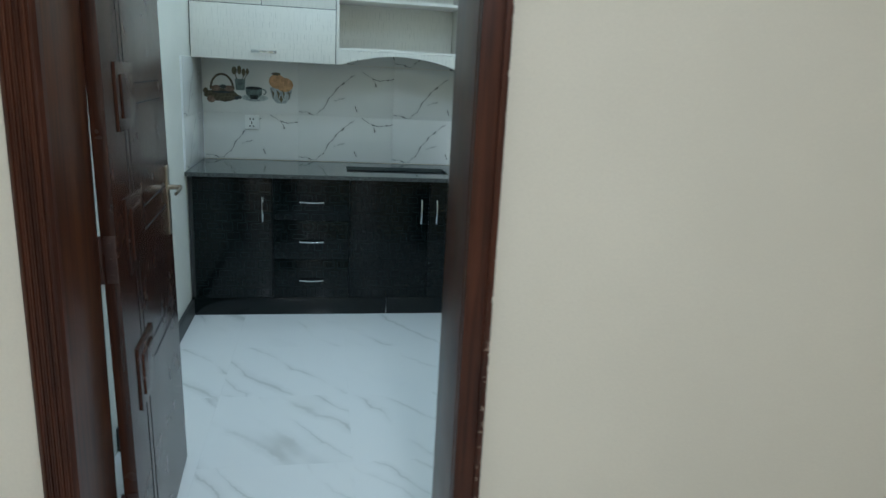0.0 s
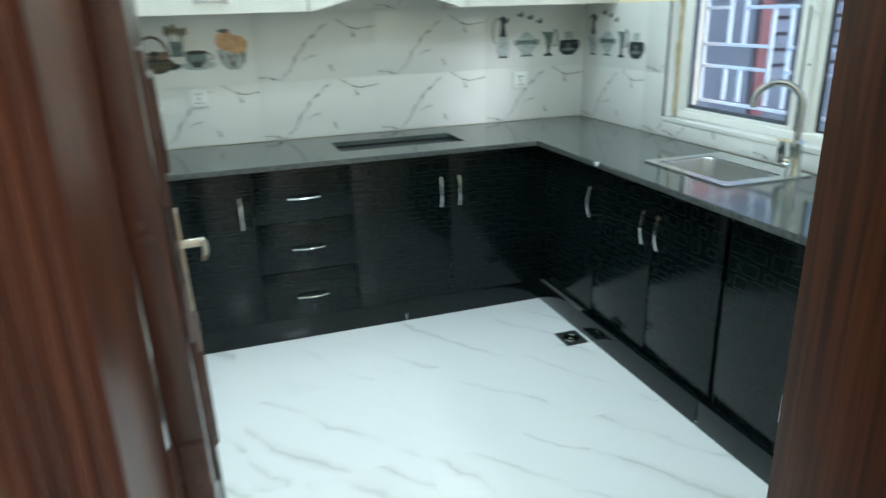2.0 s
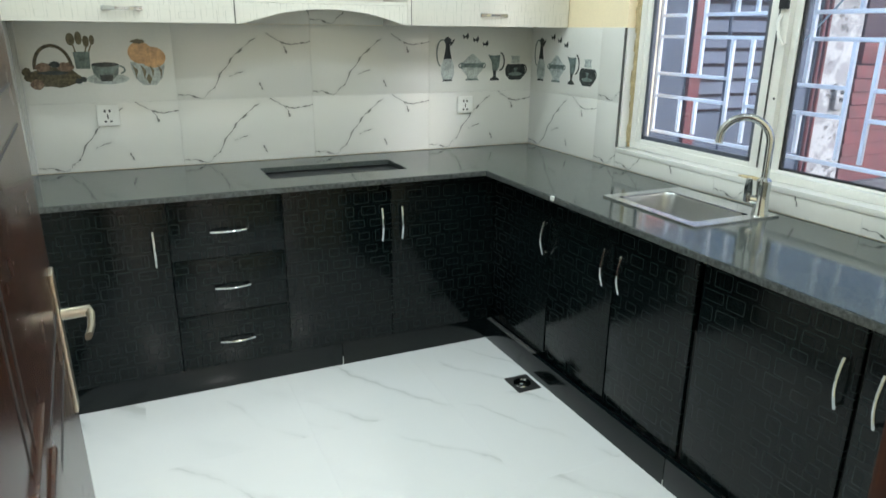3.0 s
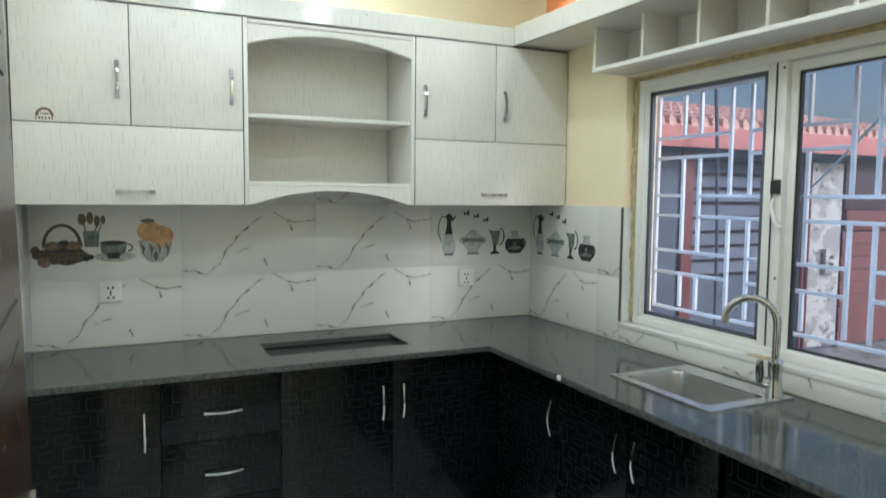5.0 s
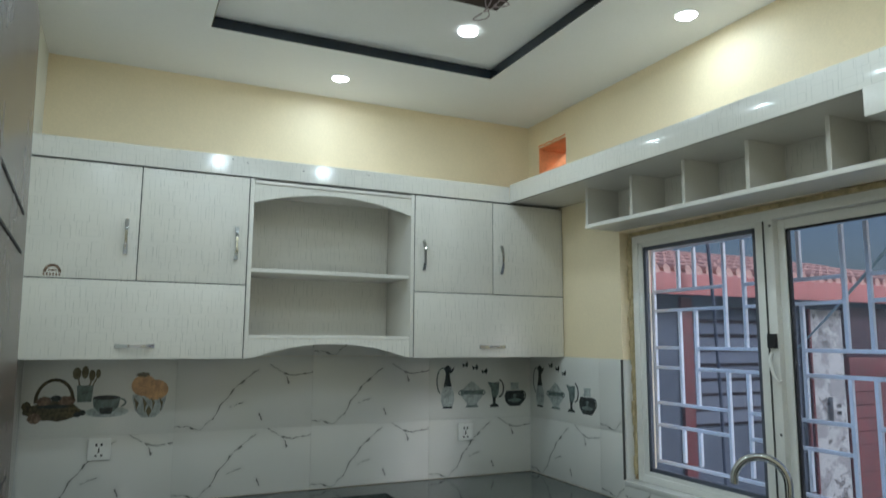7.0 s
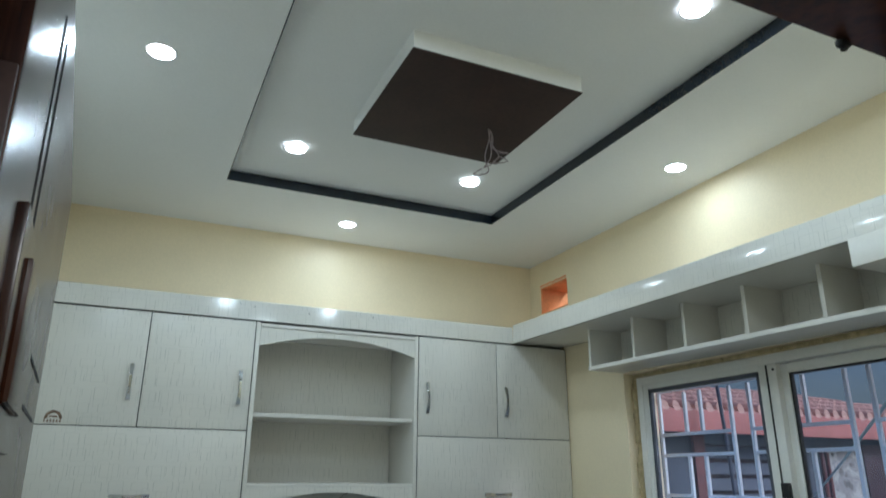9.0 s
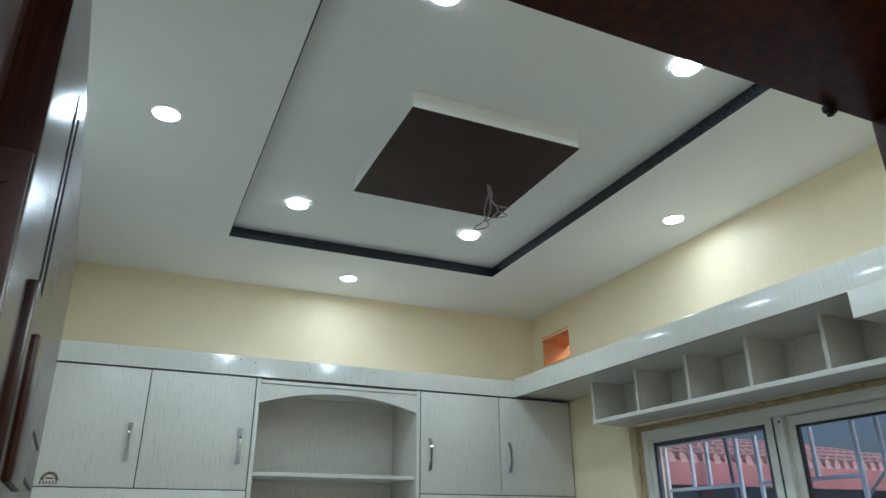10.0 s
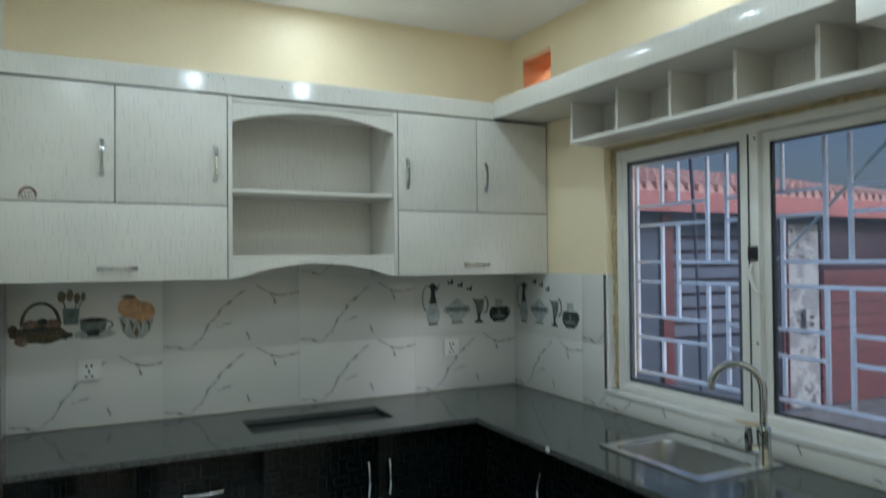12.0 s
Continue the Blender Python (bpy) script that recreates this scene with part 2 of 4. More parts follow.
M_GROUT = surface("grout", (0.74, 0.74, 0.73), 0.6)
M_TILE = wall_marble()
M_TILEPLAIN = surface("wall_tile_plain", (0.71, 0.71, 0.675), 0.07, var=0.03, bump=0.02)
M_WOOD = dark_wood()
M_JAMB = dark_wood("jamb_wood", 0.09, (0.088, 0.028, 0.009), (0.034, 0.0105, 0.005))
M_WOOD_RED = dark_wood("red_wood", 0.12, (0.080, 0.026, 0.013), (0.030, 0.010, 0.006))
M_BLACK = laminate("black_laminate", (0.0024, 0.0046, 0.0050), (0.016, 0.028, 0.026), 0.15, 0.0019, 0.62, 0.0, 0.23)
M_BLACKPLAIN = surface("black_board", (0.0032, 0.0058, 0.0062), 0.13, var=0.2, bump=0.02, gloss=0.38)
M_CARCASS = surface("dark_board", (0.03, 0.032, 0.032), 0.5)
M_WHITE = laminate("white_laminate", (0.735, 0.71, 0.645), (0.20, 0.21, 0.17), 0.30, 0.0013, 0.42, 0.0, 0.5, 0.30)
M_WHITEGLOSS = laminate("white_gloss_laminate", (0.74, 0.72, 0.66), (0.24, 0.25, 0.21), 0.10, 0.0013, 0.36, 0.4, 0.5, 0.5)
M_WHITEPLAIN = surface("white_board", (0.735, 0.71, 0.65), 0.25, var=0.03, bump=0.03)
M_SEAM = surface("seam_edge", (0.06, 0.06, 0.055), 0.6)
M_GRANITE = granite()
M_GRANITE_EDGE = surface("granite_edge", (0.055, 0.060, 0.057), 0.6, var=0.75, coarse=75, grain=240, bump=0.6)
M_CHROME = surface("chrome", (0.58, 0.60, 0.61), 0.09, 1.0, var=0.04, bump=0.0)
M_STEEL = surface("brushed_steel", (0.42, 0.43, 0.43), 0.36, 1.0, var=0.08, grain=180, bump=0.05)
M_RIM = surface("satin_steel", (0.72, 0.73, 0.74), 0.24, 1.0, var=0.05, grain=200, bump=0.04)
M_BRASS = surface("satin_brass", (0.40, 0.36, 0.29), 0.30, 1.0, var=0.1)
M_HINGE = surface("hinge_metal", (0.042, 0.020, 0.016), 0.45, 0.3, var=0.3, coarse=30)
M_PVC = surface("window_aluminium", (0.80, 0.79, 0.75), 0.35, var=0.05, bump=0.03)
M_GASKET = surface("black_rubber", (0.015, 0.015, 0.017), 0.5)
M_GREYGASKET = surface("grey_rubber", (0.085, 0.095, 0.12), 0.5)
M_FOAM = surface("old_foam", (0.52, 0.42, 0.24), 0.9, var=0.25, coarse=25, grain=120, bump=0.8, dist=0.01)
M_SMEAR = surface("paint_smear", (0.34, 0.26, 0.20), 0.8, var=0.35, coarse=60)
M_ORANGE = surface("orange_paint", (0.88, 0.40, 0.18), 0.7, var=0.15, coarse=9)
M_GLASS = glass()
M_FROST = frosted()
M_LAMP = glow("lamp_diffuser", (0.93, 0.97, 1.0), 60.0)
M_HALLLAMP = glow("hall_lamp_diffuser", (1.0, 0.93, 0.83), 8.0)
M_PLASTIC = surface("white_plastic", (0.80, 0.80, 0.77), 0.3, var=0.03, bump=0.0)
M_DARK = surface("dark_slot", (0.02, 0.02, 0.02), 0.6)
M_WIRE = surface("wire_cover", (0.30, 0.24, 0.24), 0.5)
M_GRILLE = surface("white_grille_paint", (0.80, 0.81, 0.84), 0.4, var=0.06, coarse=12)


# ---------------------------------------------------------------- mesh helpers
ORIGIN = {}


def bx(bm, x0, x1, y0, y1, z0, z1, b=0.0):
    x0, x1, y0, y1, z0, z1 = min(x0, x1), max(x0, x1), min(y0, y1), max(y0, y1), min(z0, z1), max(z0, z1)
    v = [bm.verts.new((x, y, z)) for x in (x0, x1) for y in (y0, y1) for z in (z0, z1)]
    fs = [bm.faces.new([v[i] for i in q]) for q in ((0, 1, 3, 2), (4, 6, 7, 5), (0, 4, 5, 1), (2, 3, 7, 6), (0, 2, 6, 4), (1, 5, 7, 3))]
    if b:
        es = list({e for f in fs for e in f.edges})
        bmesh.ops.bevel(bm, geom=es, offset=b, segments=2, affect="EDGES", profile=0.6)
    return bm


def block(x0, x1, y0, y1, z0, z1, b=0.0):
    return bx(bmesh.new(), x0, x1, y0, y1, z0, z1, b)


def cyl(bm, p0, p1, r0, r1=None, n=16):
    p0, p1 = Vector(p0), Vector(p1)
    d = p1 - p0
    m = Matrix.Translation((p0 + p1) / 2) @ d.to_track_quat("Z", "Y").to_matrix().to_4x4()
    bmesh.ops.create_cone(bm, cap_ends=True, segments=n, radius1=r0, radius2=r0 if r1 is None else r1, depth=d.length, matrix=m)
    return bm


def tube(bm, pts, r, n=10, flat=1.0):
    """A round bar along the points; flat squeezes its section."""
    pts = [Vector(p) for p in pts]
    rings = []
    side = None
    for k, p in enumerate(pts):
        d = (pts[min(k + 1, len(pts) - 1)] - pts[max(k - 1, 0)]).normalized()
        if side is None:
            side = d.cross(Vector((0.31, 0.83, 0.46))).normalized()
        side = (side - d * side.dot(d)).normalized()
        up = d.cross(side)
        rings.append([bm.verts.new(p + (side * math.cos(a) + up * math.sin(a) * flat) * r) for a in (2 * math.pi * i / n for i in range(n))])
    for a, b in zip(rings, rings[1:]):
        for i in range(n):
            bm.faces.new((a[i], a[(i + 1) % n], b[(i + 1) % n], b[i]))
    bm.faces.new(rings[0][::-1])
    bm.faces.new(rings[-1])
    return bm


def prism(bm, pts, axis, a, b):
    """A polygon drawn in two axes, drawn out along the third (0 x, 1 y, 2 z)."""
    def at(p, d):
        q = list(p)
        q.insert(axis, d)
        return q
    lo, hi = [bm.verts.new(at(p, a)) for p in pts], [bm.verts.new(at(p, b)) for p in pts]
    n = len(pts)
    bm.faces.new(lo[::-1])
    bm.faces.new(hi)
    for i in range(n):
        bm.faces.new((lo[i], lo[(i + 1) % n], hi[(i + 1) % n], hi[i]))
    bmesh.ops.recalc_face_normals(bm, faces=bm.faces[:])
    return bm


def lathe(bm, profile, cx, cy, n=20):
    rings = [[bm.verts.new((cx + r * math.cos(2 * math.pi * i / n), cy + r * math.sin(2 * math.pi * i / n), z)) for i in range(n)] for r, z in profile]
    for a, b in zip(rings, rings[1:]):
        for i in range(n):
            bm.faces.new((a[i], a[(i + 1) % n], b[(i + 1) % n], b[i]))
    bm.faces.new(rings[0][::-1])
    bm.faces.new(rings[-1])
    return bm


def plate(bm, xs, ys, keep, z0, z1):
    """A slab over a grid of cuts, without the cells that keep() refuses."""
    cells = {(i, j) for i in range(len(xs) - 1) for j in range(len(ys) - 1) if keep((xs[i] + xs[i + 1]) / 2, (ys[j] + ys[j + 1]) / 2)}
    vs = {}

    def vert(i, j, z):
        if (i, j, z) not in vs:
            vs[i, j, z] = bm.verts.new((xs[i], ys[j], z))
        return vs[i, j, z]
    for i, j in cells:
        c = [(i, j), (i + 1, j), (i + 1, j + 1), (i, j + 1)]
        bm.faces.new([vert(*q, z1) for q in c])
        bm.faces.new([vert(*q, z0) for q in c[::-1]])
        for (a, b), other in zip(((c[0], c[1]), (c[1], c[2]), (c[2], c[3]), (c[3], c[0])), ((i, j - 1), (i + 1, j), (i, j + 1), (i - 1, j))):
            if other not in cells:
                bm.faces.new((vert(*a, z0), vert(*b, z0), vert(*b, z1), vert(*a, z1)))
    return bm


def mesh_of(name, bm, material, shift=(0, 0, 0)):
    me = bpy.data.meshes.new(name)
    bm.to_mesh(me)
    bm.free()
    me.transform(Matrix.Translation(-Vector(shift)))
    me.polygons.foreach_set("use_smooth", [True] * len(me.polygons))
    me.set_sharp_from_angle(angle=radians(34))
    me.materials.append(material)
    return me


def thing(name, at, label, category, group="", kind=""):
    """An empty at the base of a thing, to which its parts are hung."""
    ob = new(name)
    ob.empty_display_size = 0.05
    ob.location = at
    ORIGIN[ob.name] = Vector(at)
    return tagged(ob, label, category, group, kind)


def part(name, bm, material, parent, label=""):
    """One mesh under a thing or under a part of it; bm is in the world's metres."""
    origin = ORIGIN[parent.name]
    ob = new(name, mesh_of(name, bm, material, origin))
    ob.parent = parent
    ORIGIN[ob.name] = origin
    return tagged(ob, label)


def solid(name, bm, material, label, category, group="", kind=""):
    """A thing of one mesh, with its origin at its base."""
    co = np.array([v.co[:] for v in bm.verts])
    lo, hi = co.min(0), co.max(0)
    at = Vector(((lo[0] + hi[0]) / 2, (lo[1] + hi[1]) / 2, lo[2]))
    ob = new(name, mesh_of(name, bm, material, at))
    ob.location = at
    ORIGIN[ob.name] = at
    return tagged(ob, label, category, group, kind)


def setting(name, bm, material, label, category):
    """A piece of the setting, in world coordinates."""
    ob = new(name, mesh_of(name, bm, material))
    ORIGIN[ob.name] = Vector((0, 0, 0))
    return tagged(ob, label, category, kind="structure")


# ---------------------------------------------------------------- the large structure
bm = block(-2.6, 2.9, -2.6, YS, -0.12, -0.0010)
bx(bm, XW - 0.2, XE + 0.19, YS, 4.6, -0.12, -0.0010)
floor = setting("floor", bm, M_GROUT, "grey grout bed under glossy white marble tiles", "floor")
bm = block(XW - 0.2, XE + 0.2, YN, YN + 0.2, -0.1, 3.2)
wall_north = setting("wall_north", bm, M_CREAM, "cream painted kitchen wall behind the wall cabinets", "wall")
bm = bmesh.new()
for y0, y1, z0, z1 in ((1.18, 1.85, -0.1, 3.2), (3.58, 4.01, -0.1, 3.2), (4.01, 4.29, -0.1, 2.61), (4.01, 4.29, 2.772, 3.2),
                       (4.29, YN, -0.1, 3.2), (1.85, 3.58, -0.1, 0.975), (1.85, 3.58, 2.165, 3.2)):
    bx(bm, XE, XE + 0.19, y0, y1, z0, z1)
wall_east = setting("wall_east", bm, M_CREAM, "cream painted kitchen wall with a window and a vent hole", "wall")
bm = block(XW - 0.2, XW, YS, YN, -0.1, 3.2)
wall_west = setting("wall_west", bm, M_WHITEWALL, "off-white painted kitchen wall behind the open door", "wall")
bm = bmesh.new()
WL, WR, WT = DL - 0.035, DR + 0.035, DZ + 0.035
for x0, x1, z0, z1 in ((-2.4, WL, -0.1, 3.2), (WR, 2.7, -0.1, 3.2), (WL, WR, WT, 3.2)):
    bx(bm, x0, x1, YH + 0.10, YS - 0.004, z0, z1)
wall_south = setting("wall_south", bm, M_CREAM, "cream painted partition wall with the door opening", "wall")
bm = bmesh.new()
for x0, x1, z0, z1 in ((-2.4, WL, -0.1, 3.2), (WR, 2.7, -0.1, 3.2), (WL, WR, WT, 3.2)):
    bx(bm, x0, x1, YH + 0.004, YH + 0.10, z0, z1)
hall_wall = setting("wall_hall", bm, M_HALL, "plain beige painted hall wall round the doorway", "wall")
bm = bmesh.new()
bx(bm, -2.6, -2.4, -2.6, YH + 0.2, -0.1, 3.2)
bx(bm, 2.7, 2.9, -2.6, YH + 0.1, -0.1, 3.2)
for x0, x1, z0, z1 in ((-2.4, -0.90, -0.1, 3.2), (0.08, 2.7, -0.1, 3.2), (-0.90, 0.08, -0.1, 0.06), (-0.90, 0.08, 2.06, 3.2)):
    bx(bm, x0, x1, -2.6, -2.4, z0, z1)
setting("wall_hall_back", bm, M_HALL, "plain beige painted walls closing the hall", "wall")
setting("ceiling_hall", block(-2.4, 2.7, -2.4, YH, 2.90, 3.1), M_CEIL, "white painted hall ceiling", "ceiling")

# glazed hall door behind the walk, which the wall tiles reflect
window_2 = setting("window_2", block(-0.895, 0.075, -2.53, -2.47, 2.005, 2.055, 0.002), M_PVC, "white framed glazed door at the back of the hall", "window")
part("bottom_rail", block(-0.895, 0.075, -2.53, -2.47, 0.065, 0.20, 0.002), M_PVC, window_2)
for x in (-0.87, -0.455, 0.05):
    part("stile", block(x - 0.025, x + 0.025, -2.53, -2.47, 0.20, 2.005, 0.002), M_PVC, window_2)
for x0, x1 in ((-0.845, -0.48), (-0.43, 0.025)):
    part("rail", block(x0, x1, -2.53, -2.47, 0.98, 1.03, 0.002), M_PVC, window_2)
    pane = part("pane", block(x0, x1, -2.503, -2.497, 0.20, 2.005), M_FROST, window_2, "frosted door glass")
    pane.visible_shadow = False

# kitchen ceiling: a lower border round a raised middle
bm = bmesh.new()
plate(bm, [XW, TX0, TX1, XE], [YS, TY0, TY1, YN], lambda x, y: not (TX0 < x < TX1 and TY0 < y < TY1), ZC, ZT + 0.003)
bx(bm, XW - 0.1, XE + 0.1, YS - 0.1, YN + 0.1, ZT + 0.006, 3.25)
ceiling = setting("ceiling", bm, M_CEIL, "white plasterboard ceiling with a raised middle", "ceiling")
bm = bmesh.new()
e = 0.004
plate(bm, [TX0 - 0.001, TX0 + e, TX1 - e, TX1 + 0.001], [TY0 - 0.001, TY0 + e, TY1 - e, TY1 + 0.001],
      lambda x, y: not (TX0 + e < x < TX1 - e and TY0 + e < y < TY1 - e), ZC + 0.0005, ZT + 0.002)
setting("trim_ceiling", bm, M_BLACKTRIM, "glossy black band round the raised middle of the ceiling", "trim")
ZB0 = 2.912
panel = thing("ceiling_panel", (0.52, 2.837, ZB0), "dark brown square ceiling panel with white sides and loose wires", "ceiling panel")
part("panel_side", block(0.211, 0.821, 2.535, 3.139, ZB0 + 0.004, ZT + 0.006), M_CEIL, panel, "white painted side")
part("panel_face", block(0.209, 0.823, 2.533, 3.141, ZB0, ZB0 + 0.004), M_BROWNPANEL, panel, "dark brown face")

# vent hole lined in orange
bm = bmesh.new()
for y0, y1, z0, z1 in ((4.01, 4.016, 2.61, 2.772), (4.284, 4.29, 2.61, 2.772), (4.016, 4.284, 2.61, 2.616), (4.016, 4.284, 2.766, 2.772)):
    bx(bm, XE + 0.004, XE + 0.192, y0, y1, z0, z1)
tube(bm, [(XE + 0.002, 4.285 - 0.27 * k / 8, 2.782 + 0.004 * math.sin(2.7 * k)) for k in range(9)], 0.006, 6)
setting("wall_vent", bm, M_ORANGE, "rough square vent hole lined in orange plaster", "vent")

# door frame: fluted casings on the hall side, jambs through the wall
frame_1 = setting("door_frame", block(DL - 0.036, DL, YH, YS + 0.002, 0, DZ, 0.003), M_JAMB, "dark red-brown varnished wooden door frame with chipped edges", "door frame")
part("jamb", block(DR, DR + 0.036, YH, YS + 0.002, 0, DZ, 0.003), M_JAMB, frame_1)
part("head", block(DL - 0.036, DR + 0.036, YH, YS + 0.002, DZ, DZ + 0.036, 0.003), M_JAMB, frame_1)


def fluted(x0, x1, z0, z1, flutes):
    """Casing board with upright flutes, its face towards the hall."""
    pts = [(x0, YH + 0.003), (x0, YH - 0.014)]
    w = (x1 - x0 - 0.016) / flutes
    for k in range(flutes):
        a = x0 + 0.008 + k * w
        pts += [(a, YH - 0.022), (a + w * 0.28, YH - 0.023), (a + w * 0.42, YH - 0.019), (a + w * 0.72, YH - 0.019), (a + w * 0.86, YH - 0.023)]
    pts += [(x1 - 0.006, YH - 0.022), (x1, YH - 0.014), (x1, YH + 0.003)]
    return prism(bmesh.new(), pts, 2, z0, z1)


part("casing", fluted(DL - 0.068, DL + 0.006, 0, DZ, 5), M_WOOD_RED, frame_1, "fluted casing board")
bm = block(DR + 0.002, DR + 0.069, YH - 0.020, YH + 0.003, 0, DZ, 0.004)
bx(bm, DR + 0.051, DR + 0.067, YH - 0.026, YH - 0.018, 0, DZ, 0.003)
part("casing", bm, M_WOOD_RED, frame_1, "casing board")
part("casing", block(DL - 0.09, DR + 0.09, YH - 0.022, YH + 0.003, DZ + 0.001, DZ + 0.09, 0.004), M_WOOD_RED, frame_1, "head casing board")
bm = bmesh.new()
for z in (0.55, 0.62, 0.93):
    bx(bm, DR + 0.004, DR + 0.026, YS + 0.002, YS + 0.006, z, z + 0.03 + 0.02 * math.sin(z * 9), 0.001)
part("strike_plate", bm, M_STEEL, frame_1, "worn metal strike plates")
rng = random.Random(4)
bm = bmesh.new()
for k in range(60):
    z = 0.15 + 1.8 * rng.random() ** 2.0
    w, h = 0.001 + 0.003 * rng.random() ** 2, 0.003 + 0.012 * rng.random() ** 2
    bx(bm, DR + 0.0675 - w, DR + 0.0686, YH - 0.0262, YH - 0.012, z, z + h, 0.0006)
part("chip", bm, M_HALL, frame_1, "beige paint smears on the casing edge")
bm = bmesh.new()
for k in range(26):
    z = 0.25 + 0.75 * rng.random()
    x = DR + 0.0665 - 0.011 * rng.random() ** 1.5
    w, h = 0.002 + 0.008 * rng.random(), 0.002 + 0.010 * rng.random() ** 2
    x0 = max(DR + 0.0535, x - w)
    prism(bm, [(x0, z), (x, z + 0.3 * h), (x, z + h), (x0 + 0.3 * w, z + 0.8 * h)], 1, YH - 0.0266, YH - 0.0255)
part("smear", bm, M_SMEAR, frame_1, "dull paint smears on the casing face")
bm = block(0.232, 0.248, YS - 0.004, YS + 0.006, DZ - 0.007, DZ + 0.002, 0.003)
cyl(bm, (0.240, YS + 0.001, DZ - 0.010), (0.240, YS + 0.001, DZ - 0.006), 0.004)
part("bolt_catch", bm, M_DARK, frame_1, "dark bolt catch on the head")

# the door leaf, opened into the kitchen: local x from the hinge to the free edge, y to the hall face
leaf_w, leaf_t, leaf_h = 0.815, 0.036, 2.118
door_1 = thing("door_1", (-0.491, 1.312, 0.012), "dark brown varnished wooden door with raised panels, open inwards", "door", kind="structure")
door_1.matrix_basis = pose(-0.480, 1.312, 0.012) @ pose(0, 0, 0, 0, -1.0, 0) @ pose(0, 0, 0, 0, 0, 93.2)
ORIGIN[door_1.name] = Vector((0, 0, 0))
leaf = part("leaf", block(0, leaf_w, 0, leaf_t, 0, leaf_h, 0.003), M_WOOD, door_1)
BLOCKS = ((0.568, 0.750), (0.958, 1.160), (1.33, 1.50), (1.69, 1.855))
for z0, z1 in BLOCKS:
    for side in (-1, 1):
        base = 0.0 if side < 0 else leaf_t
        bm = bx(bmesh.new(), 0.105, 0.315, base + side * 0.007, base - side * 0.002, z0, z1, 0.002)
        bx(bm, 0.140, 0.280, base + side * 0.013, base + side * 0.005, z0 + 0.03, z1 - 0.03, 0.004)
        part("raised_panel", bm, M_WOOD, leaf)
# Grooves are flat dark strips: their shade is put into the colour.
spans = [(0.10, 0.568), (0.750, 0.958), (1.160, 1.33), (1.50, 1.69), (1.855, 2.06)]
for z0, z1 in spans:
    for x in (0.185, 0.230):
        part("groove", block(x, x + 0.004, -0.0012, 0.0, z0, z1), M_DARK, leaf, "dark strip for the shade in a groove")
for z0, z1 in BLOCKS:
    for z in ((z0 * 2 + z1) / 3, (z0 + z1 * 2) / 3):
        part("groove", block(0.315, 0.735, -0.0012, 0.0, z, z + 0.004), M_DARK, leaf, "dark strip for the shade in a groove")
bm = bx(bmesh.new(), leaf_w - 0.075, leaf_w - 0.030, -0.006, 0.001, 0.918, 1.158, 0.002)
plate_1 = part("lock_plate", bm, M_BRASS, leaf, "worn satin brass lock plate")
bm = cyl(bmesh.new(), (leaf_w - 0.052, -0.002, 1.083), (leaf_w - 0.052, -0.048, 1.083), 0.009)
tube(bm, [(leaf_w - 0.050, -0.044, 1.083), (leaf_w - 0.070, -0.048, 1.082), (leaf_w - 0.115, -0.047, 1.079), (leaf_w - 0.145, -0.042, 1.076)], 0.0075, 10, 0.7)
part("door_handle", bm, M_BRASS, door_1, "satin brass lever handle")
bm = cyl(bmesh.new(), (leaf_w - 0.052, leaf_t, 1.083), (leaf_w - 0.052, leaf_t + 0.055, 1.083), 0.010)
tube(bm, [(leaf_w - 0.052, leaf_t + 0.05, 1.083), (leaf_w - 0.130, leaf_t + 0.054, 1.078), (leaf_w - 0.165, leaf_t + 0.046, 1.074)], 0.009, 10, 0.7)
part("door_handle", bm, M_BRASS, door_1, "satin brass lever handle")
bm = block(leaf_w - 0.001, leaf_w + 0.003, 0.005, 0.023, 0.938, 1.138, 0.001)
bx(bm, leaf_w + 0.002, leaf_w + 0.013, 0.009, 0.020, 1.068, 1.100, 0.002)
bx(bm, leaf_w + 0.002, leaf_w + 0.010, 0.009, 0.020, 0.983, 1.013, 0.002)
part("lock_case", bm, M_BRASS, door_1, "brass lock edge with latch")
for z in (0.26, 0.970, 1.78):
    bm = block(-0.004, 0.0, 0.002, 0.028, z, z + 0.12, 0.001)
    cyl(bm, (-0.004, leaf_t + 0.002, z), (-0.004, leaf_t + 0.002, z + 0.12), 0.005, n=10)
    for zz in (0.02, 0.06, 0.10):
        cyl(bm, (-0.0055, 0.015, z + zz), (-0.003, 0.015, z + zz), 0.004, n=8)
    part("hinge", bm, M_HINGE, door_1, "dark painted butt hinge")

# skirting on the west wall and the loose strip in the corner
bm = block(XW, XW + 0.020, 2.2, 3.79, 0, 0.10, 0.003)
setting("baseboard", bm, M_CARCASS, "dark tile skirting along the white wall", "baseboard")

# ---------------------------------------------------------------- base cabinets
YF, XF = 3.785, 1.195          # faces of the base cabinet doors
ZD, ZP = 0.872, 0.112          # top of the doors, top of the plinth


def bow_handle(p0, p1, out, r=0.0055):
    """A bowed bar from p0 to p1 standing off along out, on two feet."""
    p0, p1, out = Vector(p0), Vector(p1), Vector(out)
    bm = bmesh.new()
    pts = []
    for k in range(11):
        s = k / 10
        pts.append(p0.lerp(p1, s) + out * (0.016 + 0.016 * math.sin(math.pi * s)))
    tube(bm, pts, r, 8, 0.75)
    for s in (0.06, 0.94):
        p = p0.lerp(p1, s)
        cyl(bm, p, p + out * 0.020, 0.0055, n=8)
    return bm


